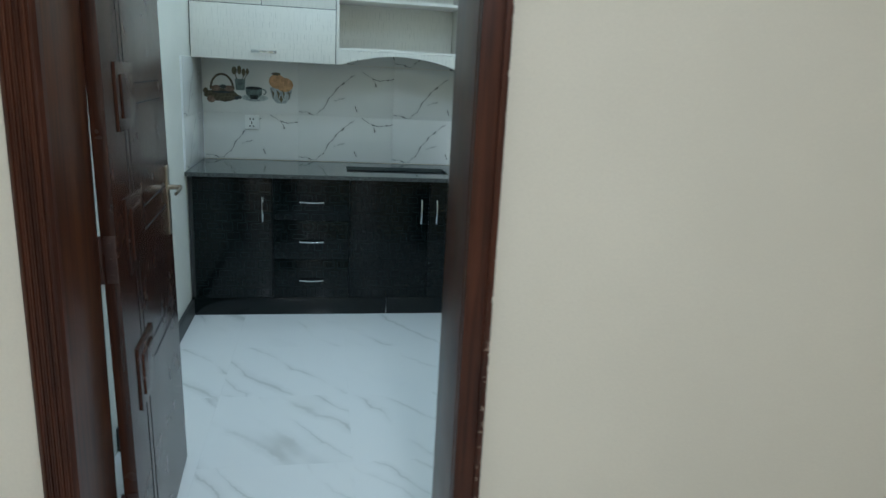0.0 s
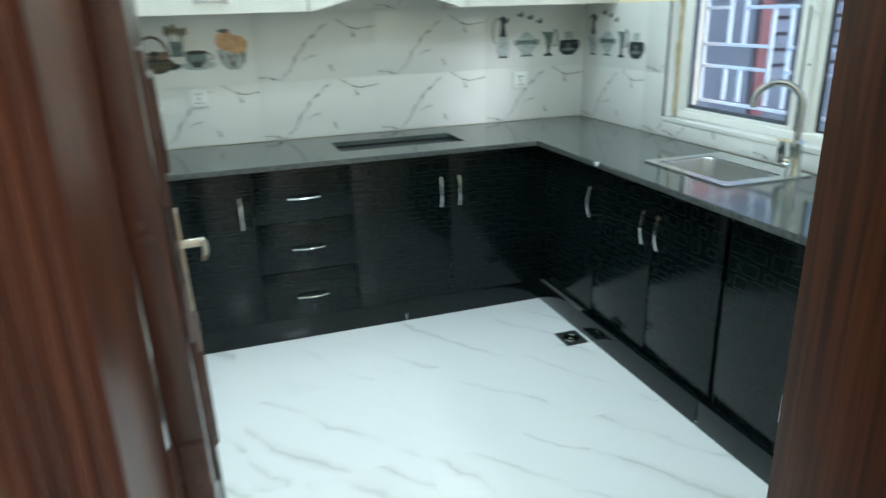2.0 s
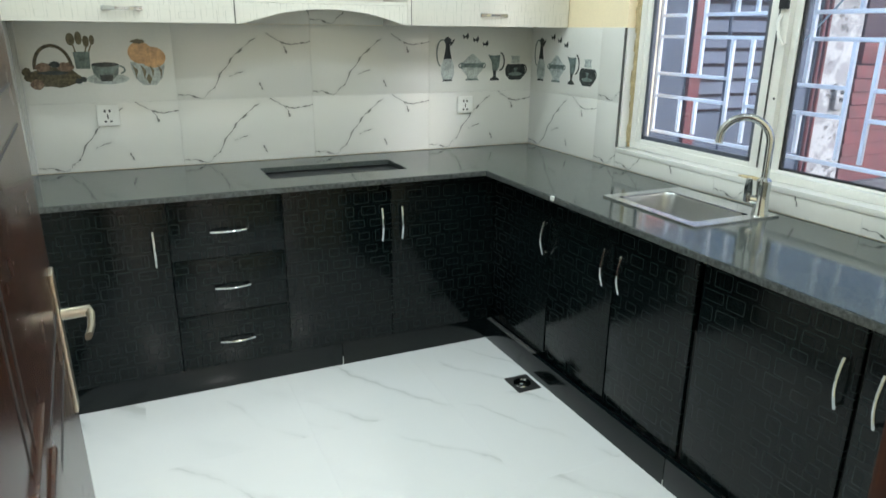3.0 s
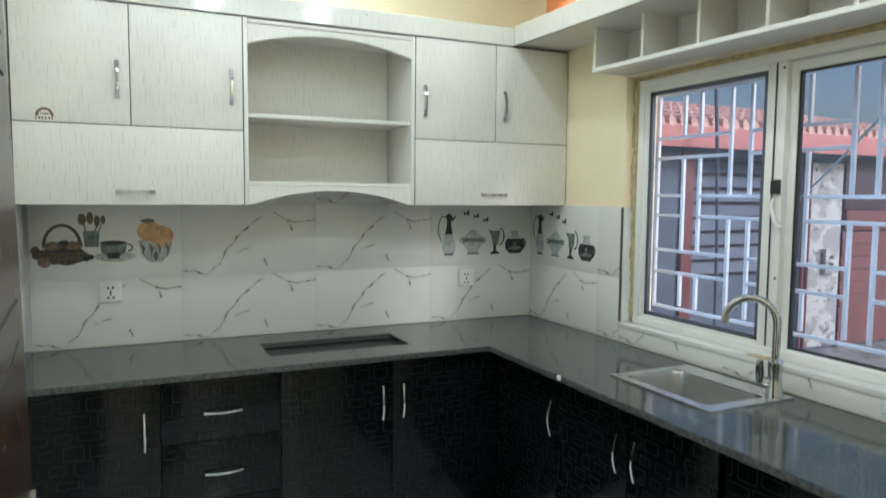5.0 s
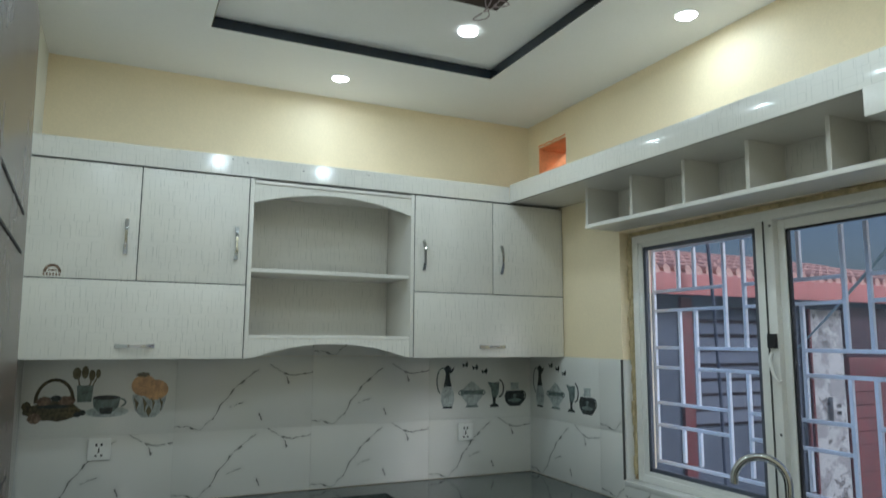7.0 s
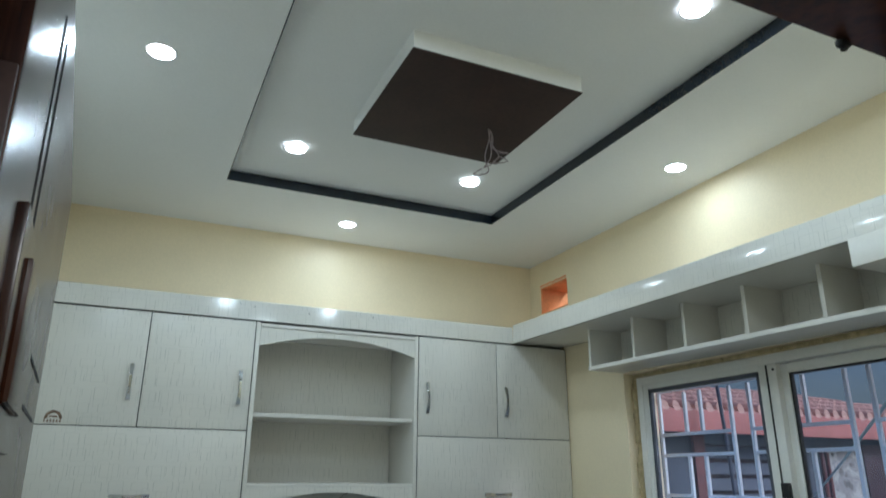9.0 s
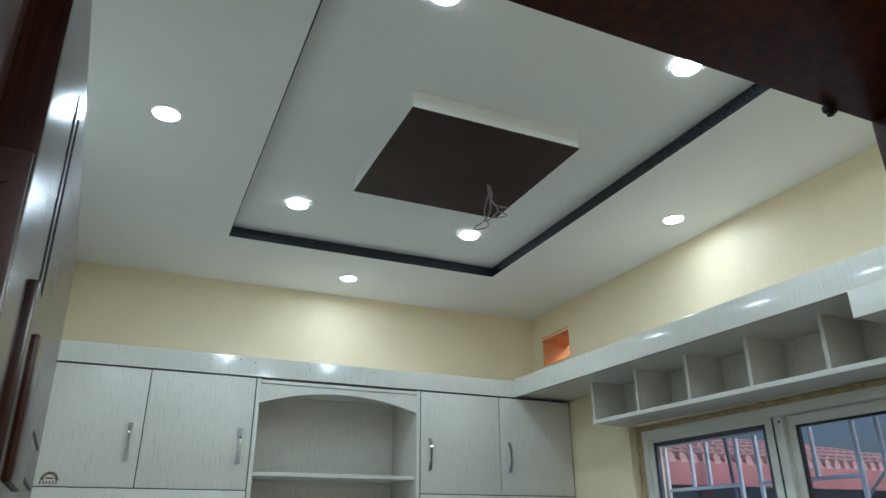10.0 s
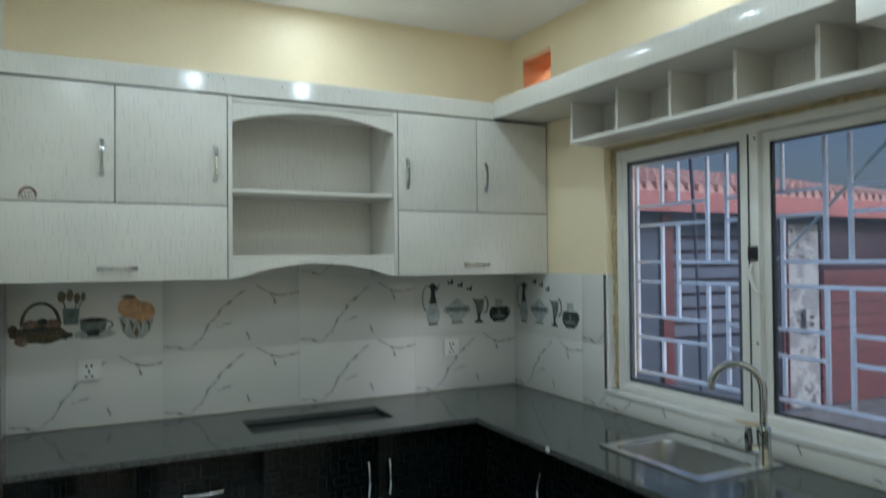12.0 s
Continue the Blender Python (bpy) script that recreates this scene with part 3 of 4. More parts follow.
def strap_handle(p0, p1, out, width=0.015, thick=0.005):
    """A bowed flat strap from p0 to p1, with cross ribs along its second half."""
    p0, p1, out = Vector(p0), Vector(p1), Vector(out)
    along = (p1 - p0).normalized()
    side = along.cross(out)
    bm = bmesh.new()

    def rise(s):
        return 0.005 + 0.019 * min(1.0, math.sin(math.pi * s) * 1.25)
    rings = []
    for k in range(15):
        s = k / 14
        c = p0.lerp(p1, s) + out * rise(s)
        w = width * (0.5 + 0.12 * math.cos(2 * math.pi * s))
        rings.append([bm.verts.new(c + side * a * w + out * b * thick) for a, b in ((-1, -0.5), (-0.8, 0.5), (0.8, 0.5), (1, -0.5))])
    for a, b in zip(rings, rings[1:]):
        for i in range(4):
            bm.faces.new((a[i], a[(i + 1) % 4], b[(i + 1) % 4], b[i]))
    bm.faces.new(rings[0][::-1])
    bm.faces.new(rings[-1])
    for s in (0.03, 0.97):
        c = p0.lerp(p1, s)
        cyl(bm, c, c + out * 0.008, 0.006, n=8)
    for k in range(9):
        s = 0.40 + 0.055 * k
        c = p0.lerp(p1, s) + out * (rise(s) + 0.5 * thick)
        cyl(bm, c - side * width * 0.36, c + side * width * 0.36, 0.0022, n=6)
    bmesh.ops.recalc_face_normals(bm, faces=bm.faces[:])
    return bm


def north_unit(name, x0, x1, fronts, label):
    """A base cabinet on the north wall. fronts: (x0, x1, z0, z1, handle, drawer)."""
    u = thing(name, ((x0 + x1) / 2, 4.1, 0), label, "cabinet", "black base cabinets")
    part("body", block(x0 + 0.001, x1 - 0.001, YF + 0.019, YN - 0.004, ZP + 0.001, 0.868), M_CARCASS, u)
    for a, b, z0, z1, h, drawer in fronts:
        f = part("drawer_front" if drawer else "door", block(a + 0.002, b - 0.002, YF, YF + 0.018, z0 + 0.002, z1 - 0.002, 0.002), M_BLACK, u)
        part("handle", bow_handle((h[0], YF, h[2]), (h[1], YF, h[3]), (0, -1, 0)), M_CHROME, f, "bowed chrome handle")
    return u


north_unit("base_cabinet", XW + 0.004, -0.31, [(XW + 0.03, -0.31, ZP, ZD, (-0.368, -0.368, 0.605, 0.755), 0)],
           "black embossed base cabinet with one door beside the white wall")
north_unit("drawer_cabinet", -0.31, 0.155, [(-0.31, 0.155, 0.612, ZD, (-0.150, -0.003, 0.727, 0.727), 1), (-0.31, 0.155, 0.362, 0.612, (-0.150, -0.003, 0.478, 0.478), 1),
                                            (-0.31, 0.155, ZP, 0.362, (-0.150, -0.003, 0.229, 0.229), 1)], "black embossed cabinet with three drawers")
north_unit("base_cabinet", 0.155, 1.17, [(0.155, 0.652, ZP, ZD, (0.603, 0.603, 0.605, 0.757), 0), (0.652, 1.15, ZP, ZD, (0.700, 0.700, 0.605, 0.757), 0)],
           "black embossed base cabinet with two doors below the hob opening")
solid("corner_filler", block(1.152, 1.2125, YF + 0.001, YF + 0.018, ZP + 0.002, ZD - 0.002, 0.001), M_BLACK, "black filler strip in the cabinet corner", "filler")


def east_unit(name, y0, y1, fronts, label, left=0.019):
    u = thing(name, (1.5, (y0 + y1) / 2, 0), label, "cabinet", "black base cabinets")
    part("body", block(XF + left, XE - 0.004, y0 + 0.001, y1 - 0.001, ZP + 0.001, 0.60 if "sink" in label else 0.868), M_CARCASS, u)
    for a, b, h in fronts:
        f = part("door", block(XF, XF + 0.018, a + 0.003, b - 0.003, ZP + 0.002, ZD - 0.002, 0.002), M_BLACK, u)
        if h:
            part("handle", bow_handle((XF, h, 0.605), (XF, h, 0.752), (-1, 0, 0)), M_CHROME, f, "bowed chrome handle")
    return u


east_unit("corner_cabinet", 3.282, 3.803, [(3.282, 3.78, 3.308)], "glossy black corner base cabinet with one door")
east_unit("sink_cabinet", 2.424, 3.280, [(2.845, 3.278, 2.885), (2.430, 2.843, 2.787)], "black embossed sink cabinet with two doors")
east_unit("base_cabinet", 1.865, 2.412, [(1.868, 2.410, 1.906)], "black embossed base cabinet with one wide door")
east_unit("base_cabinet", YS + 0.004, 1.863, [(YS + 0.01, 1.861, 1.80)], "black embossed base cabinet beside the door wall")
plinth = thing("plinth", (0.2, YF + 0.015, 0), "glossy black plinth boards under the cabinets", "plinth", "plinths")
for x0, x1 in ((XW + 0.004, 0.398), (0.401, XF - 0.027)):
    part("board", block(x0, x1, YF + 0.005, YF + 0.030, 0, ZP, 0.001), M_BLACKPLAIN, plinth)
part("joint", block(0.3985, 0.4005, YF + 0.0035, YF + 0.012, 0, 0.040), M_PLASTIC, plinth, "white filler in the board joint")
plinth_2 = thing("plinth", (XF - 0.015, 2.5, 0), "glossy black plinth boards under the sink cabinets", "plinth", "plinths")
for y0, y1 in ((YS + 0.004, 2.448), (2.451, YF + 0.010)):
    part("board", block(XF - 0.026, XF - 0.004, y0, y1, 0, ZP, 0.001), M_BLACKPLAIN, plinth_2)
part("joint", block(XF - 0.0275, XF - 0.010, 2.4485, 2.4505, 0, 0.022), M_PLASTIC, plinth_2, "white filler in the board joint")
# Paler strip that puts the light on the plinth's top edge into colour.
bm = block(XF - 0.0275, XF - 0.004, 3.33, 3.775, ZP + 0.0005, ZP + 0.004, 0.001)
solid("plinth_strip", bm, M_SEAM, "grey strip for the lit top edge of the corner plinth", "strip")

# ---------------------------------------------------------------- worktop, with the hob and sink openings
CY, CX = 3.735, 1.118
bm = plate(bmesh.new(), [XW + 0.003, 0.14, 0.788, CX, 1.325, 1.672, XE - 0.010], [YS + 0.003, 2.605, 3.052, CY, 3.918, 4.187, YN - 0.010],
           lambda x, y: (y > CY or x > CX) and not (0.14 < x < 0.788 and 3.918 < y < 4.187) and not (1.325 < x < 1.672 and 2.605 < y < 3.052), 0.876, 0.900)
worktop = solid("worktop", bm, M_GRANITE, "polished dark grey granite worktop with an empty hob opening", "worktop")
bm = bmesh.new()
bx(bm, XW + 0.004, CX + 0.001, CY - 0.004, CY - 0.0005, 0.877, 0.8985, 0.001)
bx(bm, CX - 0.004, CX - 0.0005, YS + 0.004, CY - 0.004, 0.877, 0.8985, 0.001)
part("edge", bm, M_GRANITE_EDGE, worktop, "rough sawn front edge")
bm = block(1.106, 1.117, 3.148, 3.166, 0.885, 0.903, 0.002)
part("chip", bm, M_PLASTIC, worktop, "pale chip on the front edge")

# ---------------------------------------------------------------- sink and tap
sink = thing("kitchen_sink", (1.50, 2.83, 0.9), "stainless steel single-bowl sink set in the worktop", "sink")
sx0, sx1, sy0, sy1 = 1.300, 1.700, 2.575, 3.080
bm = plate(bmesh.new(), [sx0, 1.338, 1.600, sx1], [sy0, 2.625, 3.035, sy1], lambda x, y: not (1.338 < x < 1.600 and 2.625 < y < 3.035), 0.9015, 0.9075)
part("rim", bm, M_RIM, sink, "raised satin steel rim")
bm = bmesh.new()
levels = [(0.0, 0.906), (0.006, 0.892), (0.012, 0.76), (0.03, 0.735), (0.05, 0.728)]


def rounded(x0, x1, y0, y1, r, z, n=5):
    out = []
    for cx, cy, s in ((x1 - r, y1 - r, 0), (x0 + r, y1 - r, 90), (x0 + r, y0 + r, 180), (x1 - r, y0 + r, 270)):
        for k in range(n + 1):
            t = radians(s + 90 * k / n)
            out.append((cx + r * math.cos(t), cy + r * math.sin(t), z))
    return out


rings = [[bm.verts.new(p) for p in rounded(1.336 + d, 1.602 - d, 2.623 + d, 3.037 - d, 0.055, z)] for d, z in levels]
for p, q in zip(rings, rings[1:]):
    for k in range(len(p)):
        bm.faces.new((p[k], q[k], q[(k + 1) % len(p)], p[(k + 1) % len(p)]))
bm.faces.new(rings[-1])
part("bowl", bm, M_STEEL, sink, "brushed steel bowl")
bm = lathe(bmesh.new(), [(0.040, 0.7285), (0.040, 0.732), (0.030, 0.733), (0.028, 0.730), (0.012, 0.7295)], 1.47, 2.83, 18)
part("drain", bm, M_CHROME, sink)
tap = thing("kitchen_tap", (1.645, 2.615, 0.907), "tall chrome swan-neck kitchen tap with a side lever", "tap")
tx, ty = 1.645, 2.615
bm = lathe(bmesh.new(), [(0.030, 0.907), (0.030, 0.914), (0.027, 0.919), (0.023, 0.985), (0.025, 1.012), (0.025, 1.030), (0.015, 1.042)], tx, ty, 20)
part("body", bm, M_CHROME, tap)
pts = [(tx, ty, 1.035), (tx, ty, 1.13)]
dirx, diry = -0.62, 0.784
for k in range(13):
    t = math.pi * (k / 12) * 0.93
    pts.append((tx + dirx * 0.085 * (1 - math.cos(t)), ty + diry * 0.085 * (1 - math.cos(t)), 1.165 + 0.085 * math.sin(t)))
pts.append((pts[-1][0] + dirx * 0.001, pts[-1][1] + diry * 0.001, pts[-1][2] - 0.03))
part("spout", tube(bmesh.new(), pts, 0.0135, 14), M_CHROME, tap)
bm = cyl(bmesh.new(), (tx, ty, 0.955), (tx - 0.030, ty + 0.028, 0.960), 0.017)
prism(bm, [(tx - 0.050, 0.950), (tx - 0.020, 0.944), (tx - 0.024, 1.000), (tx - 0.030, 1.034), (tx - 0.048, 1.036), (tx - 0.054, 1.000)], 1, ty + 0.026, ty + 0.037)
part("lever", bm, M_CHROME, tap)

# ---------------------------------------------------------------- wall cabinets
YU = 4.055
ZU0, ZU1, ZUM = 1.553, 2.360, 1.875


def wall_unit(x0, x1, split, handles, flap_handle, label):
    u = thing("wall_cabinet", ((x0 + x1) / 2, 4.25, ZU0), label, "cabinet", "white wall cabinets")
    part("body", block(x0, x1, YU + 0.019, YN - 0.002, ZU0 + 0.001, ZU1 + 0.004), M_WHITEPLAIN, u)
    # Dark strip behind the doors puts the shade of their gaps into colour.
    part("seam", block(x0 - 0.0015, x1 + 0.0016, YU + 0.006, YU + 0.0185, ZU0 + 0.004, ZU1 + 0.003), M_SEAM, u, "dark strip for the shade in the door gaps")
    for (a, b), h in zip(((x0 + 0.001, split), (split, x1 - 0.001)), handles):
        d = part("door", block(a + 0.002, b - 0.002, YU, YU + 0.0055, ZUM + 0.002, ZU1 - 0.001, 0.0015), M_WHITE, u)
        part("handle", strap_handle((h, YU, 2.132), (h, YU, 1.983), (0, -1, 0)), M_CHROME, d, "bowed chrome handle")
    f = part("flap_door", block(x0 + 0.0025, x1 - 0.0025, YU, YU + 0.0055, ZU0, ZUM - 0.002, 0.0015), M_WHITE, u)
    part("handle", strap_handle((flap_handle, YU, 1.606), (flap_handle + 0.150, YU, 1.606), (0, -1, 0)), M_CHROME, f, "ribbed chrome handle")
    return u


wall_unit(XW + 0.004, 0.062, -0.384, (-0.432, 0.012), -0.448, "white embossed wall cabinet with two doors above a flap")
wall_unit(0.868, XE - 0.003, 1.312, (0.918, 1.361), 1.232, "white embossed wall cabinet with two doors and a flap")

nook = thing("open_shelf_cabinet", (0.465, 4.25, ZU0), "white open wall shelf with arched top and bottom boards", "shelf")
nx0, nx1 = 0.064, 0.866
part("back", block(nx0 + 0.019, nx1 - 0.019, YN - 0.014, YN - 0.003, ZU0 + 0.10, ZU1), M_WHITE, nook)
for a in (nx0, nx1 - 0.018):
    part("side", block(a, a + 0.018, YU, YN - 0.003, ZU0, ZU1, 0.001), M_WHITEPLAIN, nook)
part("top", block(nx0 + 0.0185, nx1 - 0.0185, YU + 0.020, YN - 0.015, ZU1 - 0.020, ZU1), M_WHITEPLAIN, nook)
for z in (1.938, 1.640):
    part("shelf", block(nx0 + 0.0185, nx1 - 0.0185, YU + (0.004 if z < 1.7 else 0.02), YN - 0.015, z, z + 0.016, 0.001), M_WHITEPLAIN, nook)


def arch(x0, x1, z_end, z_mid, n=18):
    return [(x0 + (x1 - x0) * k / n, z_end + (z_mid - z_end) * (1 - (2 * k / n - 1) ** 2)) for k in range(n + 1)]


part("arched_top_board", prism(bmesh.new(), [(nx1 - 0.0185, 2.338), (nx0 + 0.0185, 2.338)] + arch(nx0 + 0.0185, nx1 - 0.0185, 2.250, 2.312), 1, YU, YU + 0.018), M_WHITE, nook)
part("top_rail", block(nx0 + 0.0185, nx1 - 0.0185, YU - 0.006, YU + 0.018, 2.339, 2.354, 0.002), M_WHITEPLAIN, nook)
part("arched_bottom_board", prism(bmesh.new(), [(nx1 - 0.0185, 1.639), (nx0 + 0.0185, 1.639)] + [(nx0 + 0.0185, ZU0)] + arch(nx0 + 0.04, nx1 - 0.04, ZU0 + 0.004, 1.618) + [(nx1 - 0.0185, ZU0)], 1, YU + 0.001, YU + 0.018), M_WHITE, nook)

XS = 1.412
fascia = thing("cabinet_fascia", (0.3, YU, ZU1), "white laminate fascia along the top of the wall cabinets", "fascia")
bm = prism(bmesh.new(), [(YU - 0.0065, ZU1 + 0.006), (YU - 0.0055, 2.452), (YU - 0.004, 2.454), (YU + 0.012, 2.454), (YU + 0.012, ZU1 + 0.006)], 0, XW + 0.004, XS - 0.001)
part("face_board", bm, M_WHITEGLOSS, fascia)
part("top_board", block(XW + 0.004, XS - 0.001, YU + 0.0125, YN - 0.003, ZU1 + 0.006, 2.4535), M_WHITEPLAIN, fascia)
for x, z in ((0.045, 2.428), (-0.02, 2.438), (0.30, 2.418), (0.62, 2.432)):
    part("nail_head", cyl(bmesh.new(), (x, YU - 0.0072, z), (x, YU - 0.004, z), 0.0030, n=8), M_SEAM, fascia)

# pigeonhole shelf over the window, hung slightly out of level
pig = thing("pigeonhole_shelf", (XE, 4.05, 2.37), "white pigeonhole wall shelf over the window, slightly out of level", "shelf")
pig.matrix_basis = pose(XE, 4.05, 2.37, 0.72, 0, 0)
ORIGIN[pig.name] = Vector((XE, 4.05, 2.37))
y_end = YS + 0.01
part("fascia", block(XS, XS + 0.018, y_end, 4.05, 2.368, 2.466, 0.002), M_WHITEGLOSS, pig)
part("top_board", block(XS + 0.0185, XE - 0.004, y_end, YN - 0.004, 2.374, 2.392), M_WHITEPLAIN, pig)
part("cover_board", block(XS + 0.0185, XE - 0.004, y_end, 4.05, 2.444, 2.462), M_WHITEPLAIN, pig)
XB, ZB = 1.555, 2.178
part("bottom_board", block(XB, XE - 0.004, y_end, 3.585, ZB, ZB + 0.018, 0.001), M_WHITEPLAIN, pig)
part("back", block(XE - 0.010, XE - 0.0045, y_end, 3.585, ZB + 0.0185, 2.3735), M_WHITE, pig)
for y in (3.573, 3.255, 2.945, 2.637, 2.327, 2.018, 1.708, 1.398):
    part("divider", block(XB + 0.002, XE - 0.0105, y - 0.008, y + 0.008, ZB + 0.0185, 2.3735), M_WHITEPLAIN, pig)
solid("end_box", block(XS - 0.002, XE - 0.006, YS + 0.012, 2.115, 2.262, 2.346, 0.003), M_WHITEPLAIN, "white boxed panel under the end of the pigeonhole shelf", "box")

# ---------------------------------------------------------------- window
WY0, WY1, WZ0, WZ1 = 1.85, 3.58, 0.975, 2.165
XG = 1.835
window_1 = setting("window_1", block(XG - 0.03, XG + 0.04, 3.515, 3.553, 0.9985, 2.145, 0.002), M_PVC, "off-white aluminium sliding window with two sashes", "window")
part("window_frame", block(XG - 0.03, XG + 0.04, WY0 + 0.03, WY0 + 0.068, 1.005, 2.145, 0.002), M_PVC, window_1)
part("window_frame", block(XG - 0.03, XG + 0.04, WY0 + 0.068, 3.515, 2.108, 2.145, 0.002), M_PVC, window_1)
part("window_frame", block(XG - 0.03, XG + 0.04, WY0 + 0.068, 3.515, 0.9985, 1.030, 0.002), M_PVC, window_1)


def sash(y0, y1, x, z0, z1, lip, rubber, stile=0.036):
    s = part("sash", block(x - 0.014, x + 0.014, y0, y0 + stile, z0, z1, 0.002), M_PVC, window_1)
    part("stile", block(x - 0.014, x + 0.014, y1 - stile, y1, z0, z1, 0.002), M_PVC, s)
    part("rail", block(x - 0.0135, x + 0.0135, y0 + stile, y1 - stile, z1 - stile, z1, 0.001), M_PVC, s)
    part("rail", block(x - 0.0135, x + 0.0135, y0 + stile, y1 - stile, z0, z0 + stile, 0.001), M_PVC, s)
    bm = bmesh.new()
    for q in ((y0 + stile, y0 + stile + lip, z0 + stile, z1 - stile), (y1 - stile - lip, y1 - stile, z0 + stile, z1 - stile),
              (y0 + stile, y1 - stile, z0 + stile, z0 + stile + lip), (y0 + stile, y1 - stile, z1 - stile - lip, z1 - stile)):
        bx(bm, x - 0.009, x + 0.009, *q)
    part("gasket", bm, rubber, s, "dark rubber gasket round the glass")
    pane = part("pane", block(x - 0.002, x + 0.002, y0 + stile - 0.002, y1 - stile + 0.002, z0 + stile - 0.002, z1 - stile + 0.002), M_GLASS, s, "window glass tinted blue for the hazy view")
    pane.visible_shadow = False
    return s


sash(2.803, 3.522, XG - 0.010, 1.012, 2.122, 0.017, M_GREYGASKET)
sash(1.925, 2.763, XG + 0.018, 1.000, 2.105, 0.008, M_GASKET)
part("mullion", block(XG - 0.022, XG + 0.036, 2.758, 2.805, 1.03, 2.108, 0.002), M_PVC, window_1)
# Dark strip laid on the frame in place of the shaded sash gap.
part("groove", block(XG - 0.026, XG - 0.021, 2.797, 2.8025, 1.035, 2.105), M_SEAM, window_1, "dark strip for the shade in the gap beside the sash")
for z in (1.30, 2.085):
    part("screw_hole", cyl(bmesh.new(), (XG - 0.0235, 2.770, z), (XG - 0.0215, 2.770, z), 0.005, n=10), M_GASKET, window_1)
bm = block(XG - 0.040, XG - 0.022, 2.762, 2.796, 1.618, 1.672, 0.003)
part("latch", bm, M_GASKET, window_1, "black plastic window latch")
bm = tube(bmesh.new(), [(XG - 0.024, 2.792, 1.60), (XG - 0.040, 2.788, 1.57), (XG - 0.044, 2.772, 1.52), (XG - 0.036, 2.758, 1.492), (XG - 0.026, 2.750, 1.498)], 0.006, 8)
part("latch_hook", bm, M_PVC, window_1)
bm = bmesh.new()
rng = random.Random(7)
for k in range(40):
    z = 1.02 + 1.13 * k / 40
    bx(bm, XG - 0.034 - 0.012 * rng.random(), XG + 0.02, 3.552, 3.577 + 0.002 * rng.random(), z, z + 0.030, 0.004)
for k in range(54):
    y = 1.86 + 1.70 * k / 54
    bx(bm, XG - 0.036 - 0.012 * rng.random(), XG + 0.02, y, y + 0.034, 2.144, 2.163, 0.004)
part("sealing_foam", bm, M_FOAM, window_1, "crusty yellow sealing foam in the gap")
# tiled ledge and reveal
setting("window_sill", block(XE - 0.012, XG + 0.05, WY0 + 0.004, 3.577, 0.976, 0.998, 0.003), M_TILEPLAIN, "white glazed tile window ledge", "sill")
solid("sill_chip", bx(block(XE - 0.008, XE + 0.03, 2.735, 2.80, 0.998, 1.004, 0.002), XE, XE + 0.02, 2.80, 2.83, 0.998, 1.003, 0.001), M_FOAM, "crumbs of brown mortar on the window ledge", "debris")
setting("reveal_tile", block(XE + 0.002, XG - 0.032, 3.570, 3.579, 0.999, 1.552), M_TILEPLAIN, "white tile in the window reveal", "tile")
setting("tile_trim", block(XE - 0.010, XE + 0.001, 3.5785, 3.5835, 0.999, 1.552), M_SEAM, "dark bare tile edge at the window", "trim")

grille = thing("window_grille", (1.98, 2.7, 1.05), "white painted steel window grille in a basket pattern", "grille")
r = 0.0075


def bar(y0, y1, z0, z1):
    part("bar", block(1.98 - r, 1.98 + r, y0, y1, z0, z1, 0.002), M_GRILLE, grille)


cols = [(3.43, 3.33), (3.155, 3.05), (2.88, 2.78), (2.60, 2.505), (2.33, 2.23), (2.05, 1.95)]
rows_a, rows_b = [(1.885, 1.79), (1.345, 1.24)], [(1.61, 1.515)]
zb, zt = 1.075, 2.085
for k, pair in enumerate(cols):
    for y in pair:
        if k % 2 == 0:
            spans = ((rows_a[0][0], zt), (rows_a[1][0], rows_a[0][1]), (zb, rows_a[1][1]))
        else:
            spans = ((rows_b[0][0], zt), (zb, rows_b[0][1]))
        for z0, z1 in spans:
            bar(y - r, y + r, z0 + r, z1 - r)
for za, zb2 in rows_a:
    for ya, yb in ((3.60, 3.155), (3.05, 2.60), (2.505, 2.05), (1.95, 1.86)):
        for z in (za, zb2):
            bar(yb + r, ya - r, z - r, z + r)
for za, zb2 in rows_b:
    for ya, yb in ((3.60, 3.43), (3.33, 2.88), (2.78, 2.33), (2.23, 1.86)):
        for z in (za, zb2):
            bar(yb + r, ya - r, z - r, z + r)
bar(3.60 - r, 3.60 + r, zb, zt)
bar(1.86 - r, 1.86 + r, zb, zt)
bar(1.86 - r, 3.60 + r, zt, zt + 2 * r)
bar(1.86 - r, 3.60 + r, zb - 2 * r, zb)

# ---------------------------------------------------------------- ceiling lights and wires
first = thing("ceiling_downlight", (*DOWNLIGHTS[0][:2], DOWNLIGHTS[0][2]), "small round recessed ceiling downlight, switched on", "downlight", "ceiling downlights")
lx, ly, lz = DOWNLIGHTS[0]
part("rim", lathe(bmesh.new(), [(0.047, lz - 0.001), (0.046, lz - 0.004), (0.042, lz - 0.005), (0.040, lz - 0.001)], lx, ly, 24), M_PLASTIC, first, "white ring")
part("diffuser", lathe(bmesh.new(), [(0.0395, lz - 0.001), (0.039, lz - 0.0045), (0.02, lz - 0.0055)], lx, ly, 24), M_LAMP, first, "glowing white diffuser")
for p in DOWNLIGHTS[1:]:
    copy_thing(first, Matrix.Translation(p))
# Body for the added hall lamp; it stays out of view.
hall_light = thing("hall_ceiling_light", (0.3, -0.9, 2.90), "added round white ceiling light in the hall, out of view, switched on", "ceiling light")
